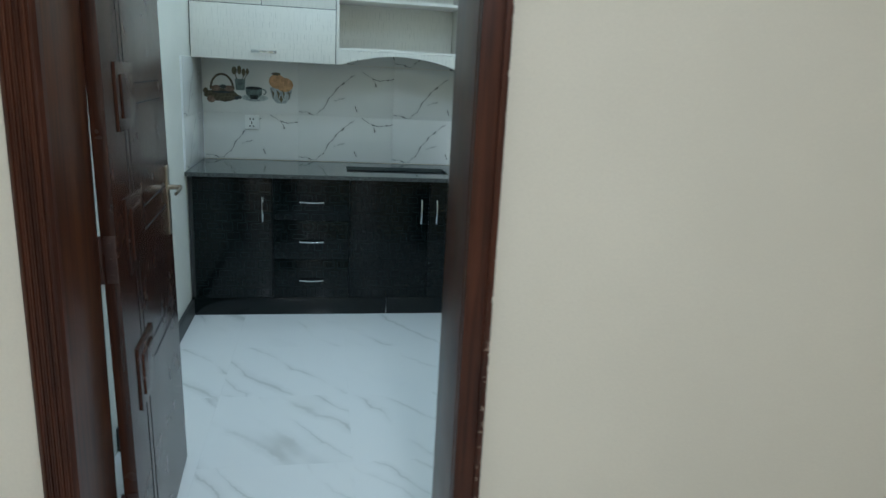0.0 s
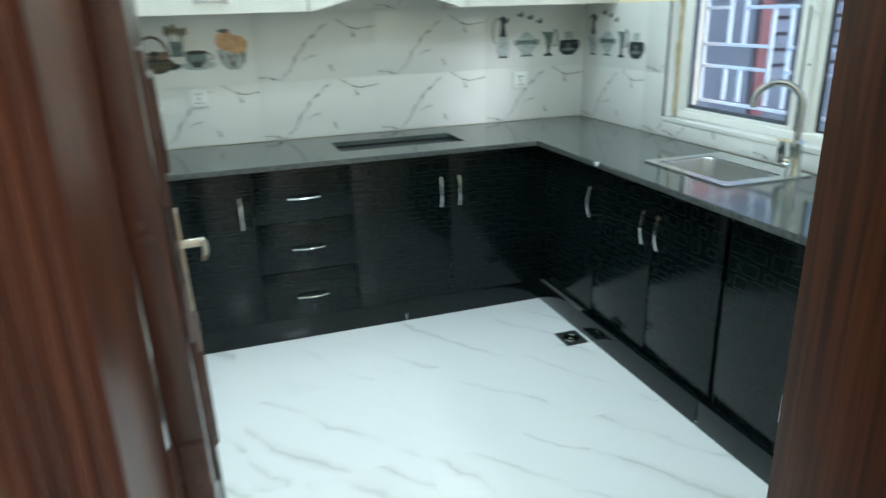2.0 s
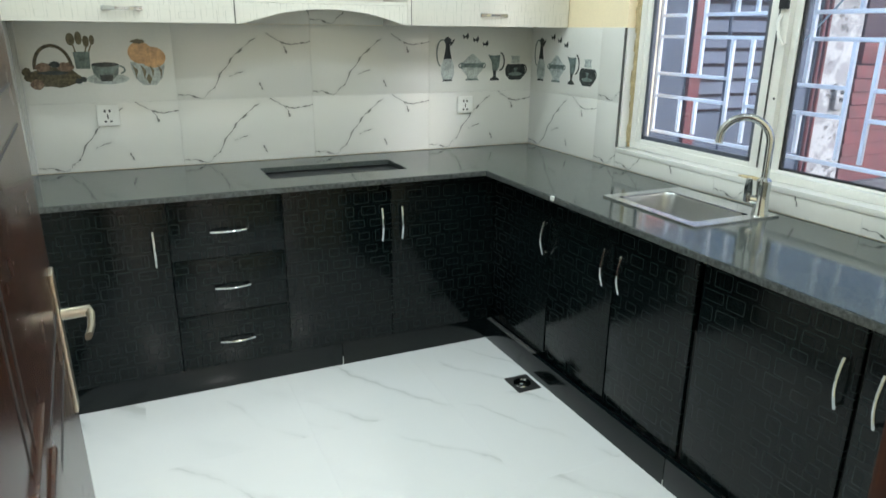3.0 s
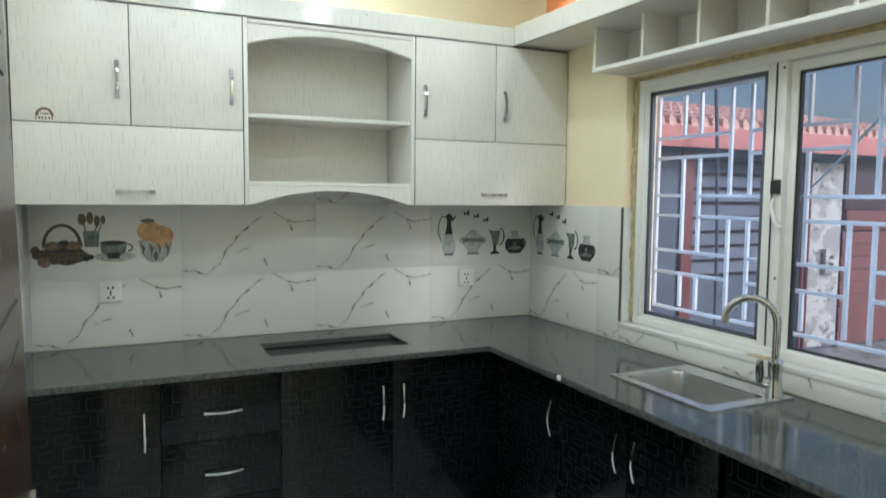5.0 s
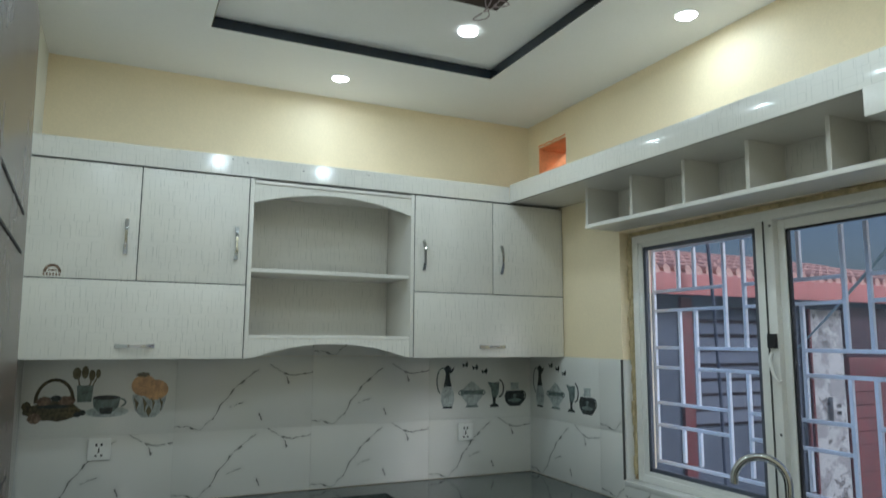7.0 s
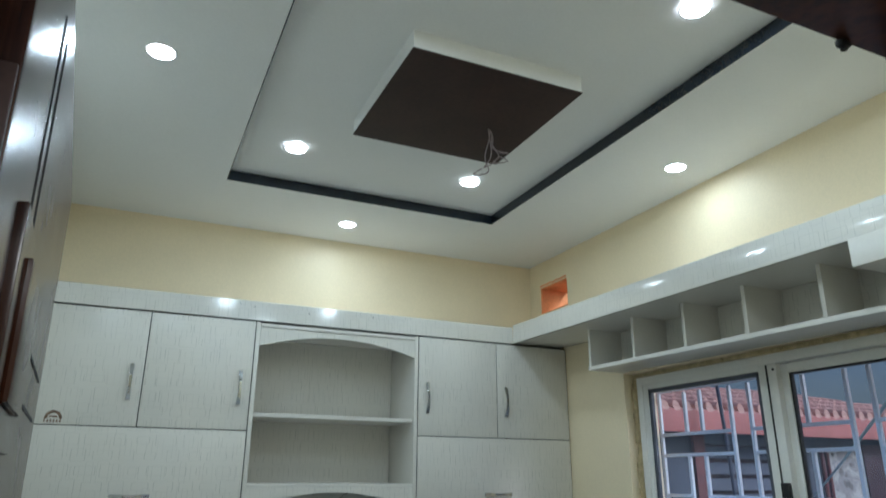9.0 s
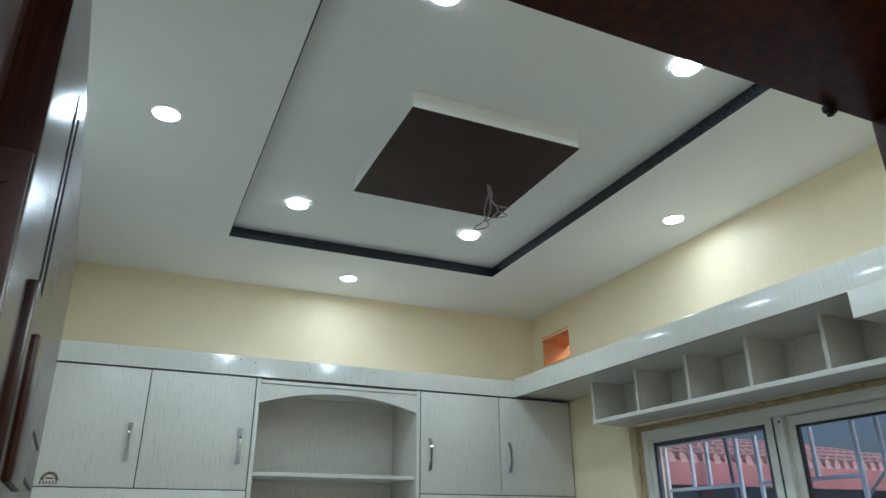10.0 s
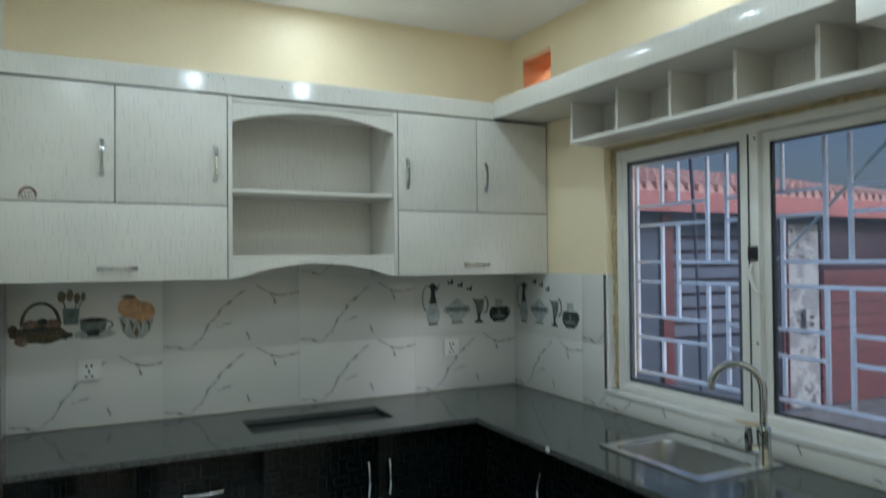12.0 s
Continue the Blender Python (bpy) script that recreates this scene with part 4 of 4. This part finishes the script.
part("diffuser", lathe(bmesh.new(), [(0.17, 2.899), (0.17, 2.885), (0.15, 2.874)], 0.3, -0.9, 28), M_HALLLAMP, hall_light)
wires = thing("loose_wires", (0.652, 2.885, ZB0 - 0.12), "loose pale electric wires hanging from the ceiling panel", "wires")
rng = random.Random(3)
for k, ends in enumerate([(0.02, 0.03, -0.13), (0.09, 0.05, -0.06), (-0.02, 0.06, -0.15), (0.03, -0.02, -0.12)]):
    ox, oy = 0.652 + 0.006 * k, 2.885 + 0.004 * k
    pts = []
    for i in range(15):
        s = i / 14
        w = 0.028 * math.sin(s * (7 + 2 * k) + k) * s
        pts.append((ox + ends[0] * s + w, oy + ends[1] * s - w * 0.6, ZB0 + 0.001 + ends[2] * math.sin(s * 2.2) / 0.9))
    part("wire", tube(bmesh.new(), pts, 0.0022, 6), M_WIRE, wires)

# ---------------------------------------------------------------- sockets


def socket(x, z):
    s = thing("wall_socket", (x, YN - TILE, z), "white plastic three-pin wall socket on the tiles", "socket", "wall sockets")
    y = YN - TILE
    part("plate", block(x - 0.046, x + 0.046, y - 0.013, y - 0.0005, z - 0.046, z + 0.046, 0.004), M_PLASTIC, s)
    bm = bmesh.new()
    for dx, dz, w, h in ((-0.012, 0.020, 0.004, 0.006), (0.008, 0.020, 0.004, 0.006), (-0.002, -0.004, 0.003, 0.010), (-0.013, -0.026, 0.005, 0.004), (0.010, -0.026, 0.005, 0.004)):
        bx(bm, x + dx - w, x + dx + w, y - 0.0142, y - 0.0128, z + dz - h, z + dz + h)
    part("slots", bm, M_DARK, s, "dark pin slots")
    part("rocker_switch", block(x + 0.024, x + 0.034, y - 0.0155, y - 0.0128, z + 0.008, z + 0.032, 0.001), M_PLASTIC, s)


socket(-0.483, 1.152)
socket(1.322, 1.140)

# ---------------------------------------------------------------- pictures printed on the wall tiles
P_GREEN = surface("print_grey_green", (0.15, 0.19, 0.18), 0.15, var=0.5, coarse=30, bump=0.0)
P_PALE = surface("print_pale_grey", (0.42, 0.46, 0.45), 0.15, var=0.35, coarse=22, bump=0.0)
P_DARK = surface("print_dark", (0.035, 0.042, 0.042), 0.15, var=0.5, coarse=40, bump=0.0)
P_BROWN = surface("print_basket_brown", (0.085, 0.070, 0.040), 0.2, var=0.65, coarse=60, bump=0.0)
P_RED = surface("print_bread_red", (0.20, 0.135, 0.095), 0.2, var=0.5, coarse=45, bump=0.0)
P_OLIVE = surface("print_olive", (0.15, 0.13, 0.08), 0.2, var=0.35, coarse=30, bump=0.0)
P_ORANGE = surface("print_orange", (0.56, 0.33, 0.16), 0.2, var=0.3, coarse=25, bump=0.0)


def blob(cx, cz, rx, rz, wob=0.0, n=22, ph=0.0):
    return [(cx + rx * math.cos(2 * math.pi * k / n) * (1 + wob * math.sin(5.3 * k + ph)), cz + rz * math.sin(2 * math.pi * k / n) * (1 + wob * math.cos(4.1 * k + ph))) for k in range(n)]


def turned(cx, prof):
    """The outline of a turned vessel: half widths and heights."""
    return [(cx + w, z) for w, z in prof] + [(cx - w, z) for w, z in prof[::-1]]


def ring(cx, cz, rx, rz, t0, t1, w, n=14):
    """A bent band, for handles."""
    out, inn = [], []
    for k in range(n + 1):
        a = radians(t0 + (t1 - t0) * k / n)
        out.append((cx + rx * math.cos(a), cz + rz * math.sin(a)))
        inn.append((cx + (rx - w) * math.cos(a), cz + (rz - w) * math.sin(a)))
    return out + inn[::-1]


def print_on(name, label, layers, wall, at):
    """Flat ink on the tile face. Layers: (part name, material, outlines), each a hair in front of the last."""
    t = thing(name, at, label, "tile print", "printed kitchen pictures")
    for k, (pname, material, outlines) in enumerate(layers):
        for i, o in enumerate(outlines):
            bm = bmesh.new()
            d = 0.0006 * (k + 1) + 0.00007 * i
            if wall == "n":
                prism(bm, o, 1, YN - TILE - d, YN - TILE - 0.0001)
            else:
                prism(bm, [(y, z) for y, z in o], 0, XE - TILE - d, XE - TILE - 0.0001)
            part(pname, bm, material, t)
    return t


bz = 1.27
print_on("basket_print", "printed picture of a wicker bread basket on a tile", [
    ("handle", P_BROWN, [ring(-0.672, 1.365, 0.078, 0.098, -5, 185, 0.014)]),
    ("basket", P_BROWN, [blob(-0.672, 1.322, 0.108, 0.042, 0.10), blob(-0.775, 1.345, 0.018, 0.02, 0.1)]),
    ("bread", P_RED, [blob(-0.71, 1.365, 0.030, 0.020, 0.1), blob(-0.625, 1.366, 0.032, 0.020, 0.12, ph=2), blob(-0.742, 1.293, 0.026, 0.022, 0.08)]),
    ("berries", P_DARK, [blob(-0.665, 1.377, 0.022, 0.013, 0.1), blob(-0.580, 1.305, 0.014, 0.012), blob(-0.560, 1.312, 0.012, 0.012), blob(-0.672, 1.342, 0.06, 0.008, 0.1)])], "n", (-0.672, YN - TILE, 1.27))
print_on("utensil_pot_print", "printed picture of wooden spoons in a pot on a tile", [
    ("spoons", P_OLIVE, [blob(-0.592, 1.482, 0.017, 0.026), blob(-0.560, 1.487, 0.014, 0.028), blob(-0.532, 1.474, 0.013, 0.024), blob(-0.508, 1.480, 0.010, 0.020),
                        [(-0.590, 1.47), (-0.575, 1.40), (-0.569, 1.40), (-0.584, 1.47)], [(-0.528, 1.46), (-0.545, 1.40), (-0.551, 1.40), (-0.534, 1.46)], [(-0.506, 1.47), (-0.536, 1.40), (-0.542, 1.40), (-0.512, 1.47)]]),
    ("pot", P_GREEN, [turned(-0.556, [(0.028, 1.358), (0.033, 1.43)])])], "n", (-0.556, YN - TILE, 1.35))
print_on("teacup_print", "printed picture of a teacup and saucer on a tile", [
    ("saucer", P_PALE, [blob(-0.463, 1.312, 0.088, 0.023)]),
    ("cup", P_GREEN, [turned(-0.468, [(0.030, 1.312), (0.050, 1.335), (0.056, 1.375)]), ring(-0.412, 1.352, 0.026, 0.020, -80, 90, 0.008)]),
    ("tea", P_DARK, [blob(-0.468, 1.375, 0.054, 0.010), [(-0.49, 1.302), (-0.445, 1.302), (-0.44, 1.33), (-0.495, 1.33)]])], "n", (-0.463, YN - TILE, 1.28))
leaves = [[(-0.36 + 0.036 * k, 1.375), (-0.35 + 0.036 * k, 1.345 - 0.01 * (k % 2)), (-0.345 + 0.034 * k, 1.312 - 0.012 * (k % 2)), (-0.335 + 0.034 * k, 1.348)] for k in range(4)]
print_on("fruit_print", "printed picture of oranges in a leafy glass on a tile", [
    ("glass", P_PALE, [turned(-0.292, [(0.028, 1.282), (0.058, 1.315), (0.070, 1.36), (0.072, 1.385)])]),
    ("fruit", P_ORANGE, [blob(-0.318, 1.425, 0.052, 0.048), blob(-0.268, 1.405, 0.055, 0.046)]),
    ("leaf", P_OLIVE, leaves + [blob(-0.322, 1.474, 0.030, 0.010, 0.15), [(-0.292, 1.284), (-0.305, 1.31), (-0.292, 1.335), (-0.279, 1.31)]])], "n", (-0.292, YN - TILE, 1.28))


def vessels(wall, f):
    """Coffee pot, tureen, pitcher, teacup and three butterflies; f places the tile's own x on the wall."""
    at = lambda u: (u, YN - TILE, bz) if wall == "n" else (XE - TILE, f(u), bz)
    fx = lambda o: [(f(u), z) for u, z in o]
    print_on("coffee_pot_print", "printed picture of a grey coffee pot on a tile", [
        ("pot", P_PALE, [fx(turned(1.214, [(0.028, 1.275), (0.040, 1.31), (0.038, 1.35), (0.024, 1.385)]))]),
        ("neck", P_DARK, [fx(turned(1.214, [(0.024, 1.386), (0.014, 1.43), (0.012, 1.46), (0.022, 1.486), (0.004, 1.50)])), fx(turned(1.214, [(0.030, 1.268), (0.026, 1.278)])),
                         fx([(1.226, 1.47), (1.256, 1.492), (1.250, 1.474), (1.232, 1.452)])]),
        ("handle", P_GREEN, [fx(ring(1.182, 1.415, 0.036, 0.074, 60, 250, 0.007))])], wall, at(1.214))
    print_on("tureen_print", "printed picture of a lidded grey tureen on a tile", [
        ("bowl", P_PALE, [fx(turned(1.365, [(0.036, 1.275), (0.030, 1.290), (0.066, 1.33), (0.072, 1.355), (0.03, 1.392), (0.008, 1.41)]))]),
        ("band", P_GREEN, [fx(turned(1.365, [(0.066, 1.340), (0.072, 1.362)])), fx(turned(1.365, [(0.042, 1.270), (0.034, 1.280)])), fx(ring(1.300, 1.350, 0.020, 0.016, 70, 290, 0.006)), fx(ring(1.430, 1.350, 0.020, 0.016, -110, 110, 0.006))])], wall, at(1.365))
    print_on("pitcher_print", "printed picture of a grey footed pitcher on a tile", [
        ("body", P_GREEN, [fx([(1.492, 1.32), (1.486, 1.37), (1.462, 1.408), (1.500, 1.402), (1.540, 1.405), (1.535, 1.345), (1.522, 1.318)])]),
        ("foot", P_DARK, [fx(turned(1.506, [(0.030, 1.267), (0.026, 1.277), (0.008, 1.288), (0.010, 1.32)])), fx(ring(1.536, 1.370, 0.034, 0.052, -90, 80, 0.008))])], wall, at(1.506))
    print_on("cup_print", "printed picture of a steaming dark cup on a tile", [
        ("steam", P_PALE, [fx(turned(1.640, [(0.030, 1.36), (0.024, 1.385), (0.030, 1.400)]))]),
        ("cup", P_DARK, [fx(turned(1.640, [(0.034, 1.268), (0.062, 1.295), (0.066, 1.330), (0.052, 1.355)])), fx(ring(1.690, 1.325, 0.026, 0.030, -90, 90, 0.007))]),
        ("shine", P_GREEN, [fx(blob(1.640, 1.300, 0.044, 0.010)), fx(turned(1.640, [(0.006, 1.30), (0.012, 1.335)]))])], wall, at(1.640))
    for cu, cz in ((1.324, 1.500), (1.386, 1.484), (1.446, 1.462)):
        print_on("butterfly_print", "printed picture of a small dark butterfly on a tile", [
            ("wings", P_DARK, [fx([(cu - 0.022, cz + 0.014), (cu - 0.004, cz + 0.004), (cu + 0.012, cz + 0.024), (cu + 0.018, cz + 0.004), (cu + 0.010, cz - 0.012), (cu - 0.004, cz - 0.002), (cu - 0.014, cz - 0.012)])])], wall, at(cu))


vessels("n", lambda u: u)
vessels("e", lambda u: 4.291 - (u - 1.214) * 1.03)
s_1 = thing("maker_sticker", (-0.69, YU, 1.89), "small brown maker's sticker on the cabinet door", "sticker")
bm = bmesh.new()
prism(bm, ring(-0.690, 1.897, 0.032, 0.034, 0, 180, 0.011), 1, YU - 0.0012, YU - 0.0002)
for k in range(6):
    bx(bm, -0.722 + 0.011 * k, -0.716 + 0.011 * k, YU - 0.0012, YU - 0.0002, 1.884, 1.895)
bx(bm, -0.705, -0.675, YU - 0.0012, YU - 0.0002, 1.903, 1.909)
part("mark", bm, P_RED, s_1)

# ---------------------------------------------------------------- floor drain
drain = thing("floor_drain", (1.09, 3.285, 0), "square stainless floor drain beside the plinth", "drain")
bm = plate(bmesh.new(), [1.035, 1.062, 1.118, 1.150], [3.215, 3.245, 3.320, 3.350], lambda x, y: not (1.062 < x < 1.118 and 3.245 < y < 3.320), 0.0005, 0.005)
part("plate", bm, M_DARK, drain)
part("grate", lathe(bmesh.new(), [(0.042, 0.0055), (0.040, 0.009), (0.028, 0.010), (0.026, 0.007), (0.016, 0.0068), (0.014, 0.010), (0.004, 0.010)], 1.09, 3.283, 20), M_CHROME, drain)

# ---------------------------------------------------------------- outside: yard and the neighbouring house
M_ROOF = surface("roof_tile", (0.84, 0.50, 0.42), 0.7, var=0.25, coarse=4, grain=30, bump=0.3)
M_PINK = surface("pink_fascia", (0.56, 0.20, 0.18), 0.6, var=0.15, coarse=3)
M_MAROON = surface("maroon_boards", (0.16, 0.030, 0.030), 0.55, var=0.3, coarse=4, grain=40)
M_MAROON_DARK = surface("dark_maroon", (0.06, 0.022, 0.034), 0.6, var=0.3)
M_SLATE = surface("blue_grey_louvre", (0.075, 0.088, 0.13), 0.5, var=0.3)
M_PLASTER = blotched("peeling_plaster", (0.36, 0.35, 0.34), (0.55, 0.54, 0.52), (0.17, 0.16, 0.15))
M_GREYWALL = surface("grey_outer_wall", (0.10, 0.115, 0.15), 0.85, var=0.2, coarse=2, grain=30, bump=0.3)
M_GROUND = blotched("yard_concrete", (0.24, 0.23, 0.22), (0.32, 0.31, 0.29), (0.15, 0.14, 0.13))
M_ROPE = surface("blue_rope", (0.42, 0.60, 0.66), 0.7)
bm = plate(bmesh.new(), [-60, -3, 3, 60], [-60, -3, 4.7, 60], lambda x, y: not (-3 < x < 3 and -3 < y < 4.7), -0.9, -0.6)
setting("ground", bm, M_GROUND, "stained concrete yard outside the window", "ground")
house = thing("neighbour_house", (8.5, 8.5, -0.6), "low house with a red tiled roof and maroon boards", "house")
HY = 7.6
bm = bmesh.new()
bx(bm, 4.4, 6.19, HY, HY + 0.2, -0.6, 2.5)
bx(bm, 7.95, 14.0, HY, HY + 0.2, -0.6, 2.5)
bx(bm, 6.19, 7.95, HY, HY + 0.2, -0.6, 0.55)
bx(bm, 6.19, 7.95, HY, HY + 0.2, 2.1, 2.5)
bx(bm, 4.4, 14, HY + 3, HY + 3.2, -0.6, 2.5)
wall_h = part("wall", bm, M_GREYWALL, house)
part("plaster_patch", block(8.37, 9.05, HY - 0.03, HY - 0.001, -0.55, 2.1, 0.01), M_PLASTER, wall_h, "peeling whitewashed plaster")
part("fascia", block(4.2, 14, HY - 0.42, HY - 0.39, 2.20, 2.47, 0.005), M_PINK, house)
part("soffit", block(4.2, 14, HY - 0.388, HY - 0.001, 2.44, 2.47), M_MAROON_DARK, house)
roof = part("roof", prism(bmesh.new(), [(HY - 0.40, 2.475), (HY + 2.6, 3.15), (HY + 2.6, 3.08), (HY - 0.36, 2.472)], 0, 4.2, 14), M_ROOF, house)
tile_bm = bmesh.new()
tube(tile_bm, [(0, 0, 0), (0, 0.40, 0.090)], 0.085, 8, 0.55)
tile_me = mesh_of("roof_tile", tile_bm, M_ROOF)
for r_i in range(8):
    for k in range(36):
        t = new("roof_tile", tile_me)
        t.parent = roof
        t.location = Vector((4.9 + 0.17 * k, HY - 0.43 + 0.37 * r_i, 2.490 + 0.083 * r_i + 0.014 * (r_i % 2))) - ORIGIN[roof.name]
part("post", block(5.97, 6.15, HY - 0.06, HY - 0.001, -0.55, 2.2, 0.01), M_MAROON, house, "maroon painted post")
win = part("window", block(6.19, 7.95, HY + 0.14, HY + 0.17, 0.55, 2.1), M_MAROON_DARK, house, "dark louvred window")
for k in range(8):
    part("louvre", prism(bmesh.new(), [(HY + 0.03, 0.60 + 0.19 * k), (HY + 0.05, 0.60 + 0.19 * k), (HY + 0.12, 0.74 + 0.19 * k), (HY + 0.10, 0.74 + 0.19 * k)], 0, 6.2, 7.94), M_SLATE, win)
for x in (8.22, 8.32):
    part("pipe", cyl(bmesh.new(), (x, HY - 0.05, -0.55), (x, HY - 0.05, 2.1), 0.028, n=10), M_MAROON, house, "maroon drain pipe")
part("header_board", block(9.08, 11.5, HY - 0.09, HY - 0.001, 1.14, 1.43, 0.01), M_MAROON, house)
part("lintel", block(9.08, 11.5, HY - 0.05, HY - 0.001, 1.44, 2.15, 0.005), M_MAROON_DARK, house)
for k in range(9):
    z = 0.94 - 0.187 * k
    part("shutter_board", prism(bmesh.new(), [(HY - 0.001, z), (HY - 0.07, z), (HY - 0.045, z + 0.178), (HY - 0.001, z + 0.178)], 0, 9.06, 11.5), M_MAROON, house)
bm = block(8.66, 8.90, HY - 0.10, HY - 0.031, 0.52, 0.88, 0.01)
meter = part("meter_box", bm, M_PLASTER, house, "small grey meter box")
for z in (0.63, 0.73):
    part("meter_dial", block(8.73, 8.82, HY - 0.104, HY - 0.099, z, z + 0.05), M_DARK, meter)
pts = [Vector((1.990, 2.30, 2.10)).lerp(Vector((7.95, 7.59, 1.45)), k / 12) - Vector((0, 0, 0.02 * math.sin(math.pi * k / 12))) for k in range(13)]
# The louvre's blue-grey puts the haze before the pole into its colour.
solid("yard_pole", tube(bmesh.new(), [(5.93, 6.9, -0.6), (5.915, 6.9, 0.14), (5.90, 6.9, 1.02), (5.85, 6.9, 2.07), (5.79, 6.9, 2.85), (5.74, 6.9, 3.5)], 0.022, 8), M_SLATE, "thin bent pole standing in the yard, blue-grey for the haze", "pole")
rope = solid("washing_line", tube(bmesh.new(), pts, 0.009, 6), M_ROPE, "slack pale blue line tied from the window grille to the house", "rope")

# ---------------------------------------------------------------- tiles, piece by piece
KEEP_W, ROW1, ROW2 = 0.642, 0.307, 0.345


def wall_tile_mesh(w, h, material):
    return mesh_of("tile", block(0.0004, w - 0.0004, -TILE, -0.0005, 0.0004, h - 0.0004, 0.0003), material)


meshes = {}


def wall_tile(parent, x, y, z, w, h, turn, plain=False):
    key = (round(w, 3), round(h, 3), plain)
    if key not in meshes:
        meshes[key] = wall_tile_mesh(w, h, M_TILEPLAIN if plain else M_TILE)
    t = new("tile", meshes[key])
    t.parent = parent
    t.matrix_basis = pose(x, y, z, 0, 0, turn)


grout_n = setting("tile_bed_north", block(XW + 0.003, XE - 0.003, YN - 0.004, YN - 0.0005, 0.902, 1.551), M_GROUT, "white marbled wall tiles above the worktop", "wall tiles")
xs = [XW + 0.012, -0.18, 0.462, 1.104, XE - TILE]
for a, b in zip(xs, xs[1:]):
    wall_tile(grout_n, a, YN, 0.902, b - a, ROW1, 0)
    wall_tile(grout_n, a, YN, 1.209, b - a, ROW2, 0, a < -0.5 or a > 1.0)
for a, b in ((0.07, 0.462), (0.462, 0.86)):
    wall_tile(grout_n, a, YN, 1.5545, b - a, 0.083, 0)
grout_e = setting("tile_bed_east", block(XE - 0.004, XE - 0.0005, 1.32, YN - 0.009, 0.902, 0.975), M_GROUT, "white marbled wall tiles round the window", "wall tiles")
part("tile_bed", block(XE - 0.004, XE - 0.0005, 3.584, YN - 0.009, 0.975, 1.551), M_GROUT, grout_e)
ys = [YN - TILE, 3.755, 3.584]
for a, b in zip(ys, ys[1:]):
    wall_tile(grout_e, XE, a, 0.902, a - b, ROW1, -90)
    wall_tile(grout_e, XE, a, 1.209, a - b, ROW2, -90, a > 4.0)
for a, b in ((3.5835, 2.942), (2.942, 2.30), (2.30, 1.658), (1.658, 1.32)):
    wall_tile(grout_e, XE, a, 0.902, a - b, 0.073, -90)
grout_w = setting("tile_bed_west", block(XW + 0.0005, XW + 0.004, 3.74, YN - 0.009, 0.902, 1.551), M_GROUT, "white marbled wall tiles beside the worktop", "wall tiles")
for z, h in ((0.902, ROW1), (1.209, ROW2)):
    wall_tile(grout_w, XW, 3.76, z, YN - TILE - 3.76, h, 90)

pieces = {}
for i in range(-5, 5):
    for j in range(-5, 8):
        y0, y1 = max(-2.4, 0.25 + 0.6 * j), min(YN - 0.3, 0.85 + 0.6 * j)
        inside = y1 > 1.6
        x0, x1 = max(XW + 0.002 if inside else -2.4, 0.12 + 0.6 * i), min(XE - 0.1 if inside else 2.7, 0.72 + 0.6 * i)
        if x1 - x0 < 0.02 or y1 - y0 < 0.02:
            continue
        key = (round(x1 - x0, 3), round(y1 - y0, 3))
        if key not in pieces:
            pieces[key] = mesh_of("tile", block(0.0002, key[0] - 0.0002, 0.0002, key[1] - 0.0002, -0.010, 0.0), M_FLOOR)
        t = new("tile", pieces[key])
        t.parent = floor
        t.location = (x0, y0, 0)
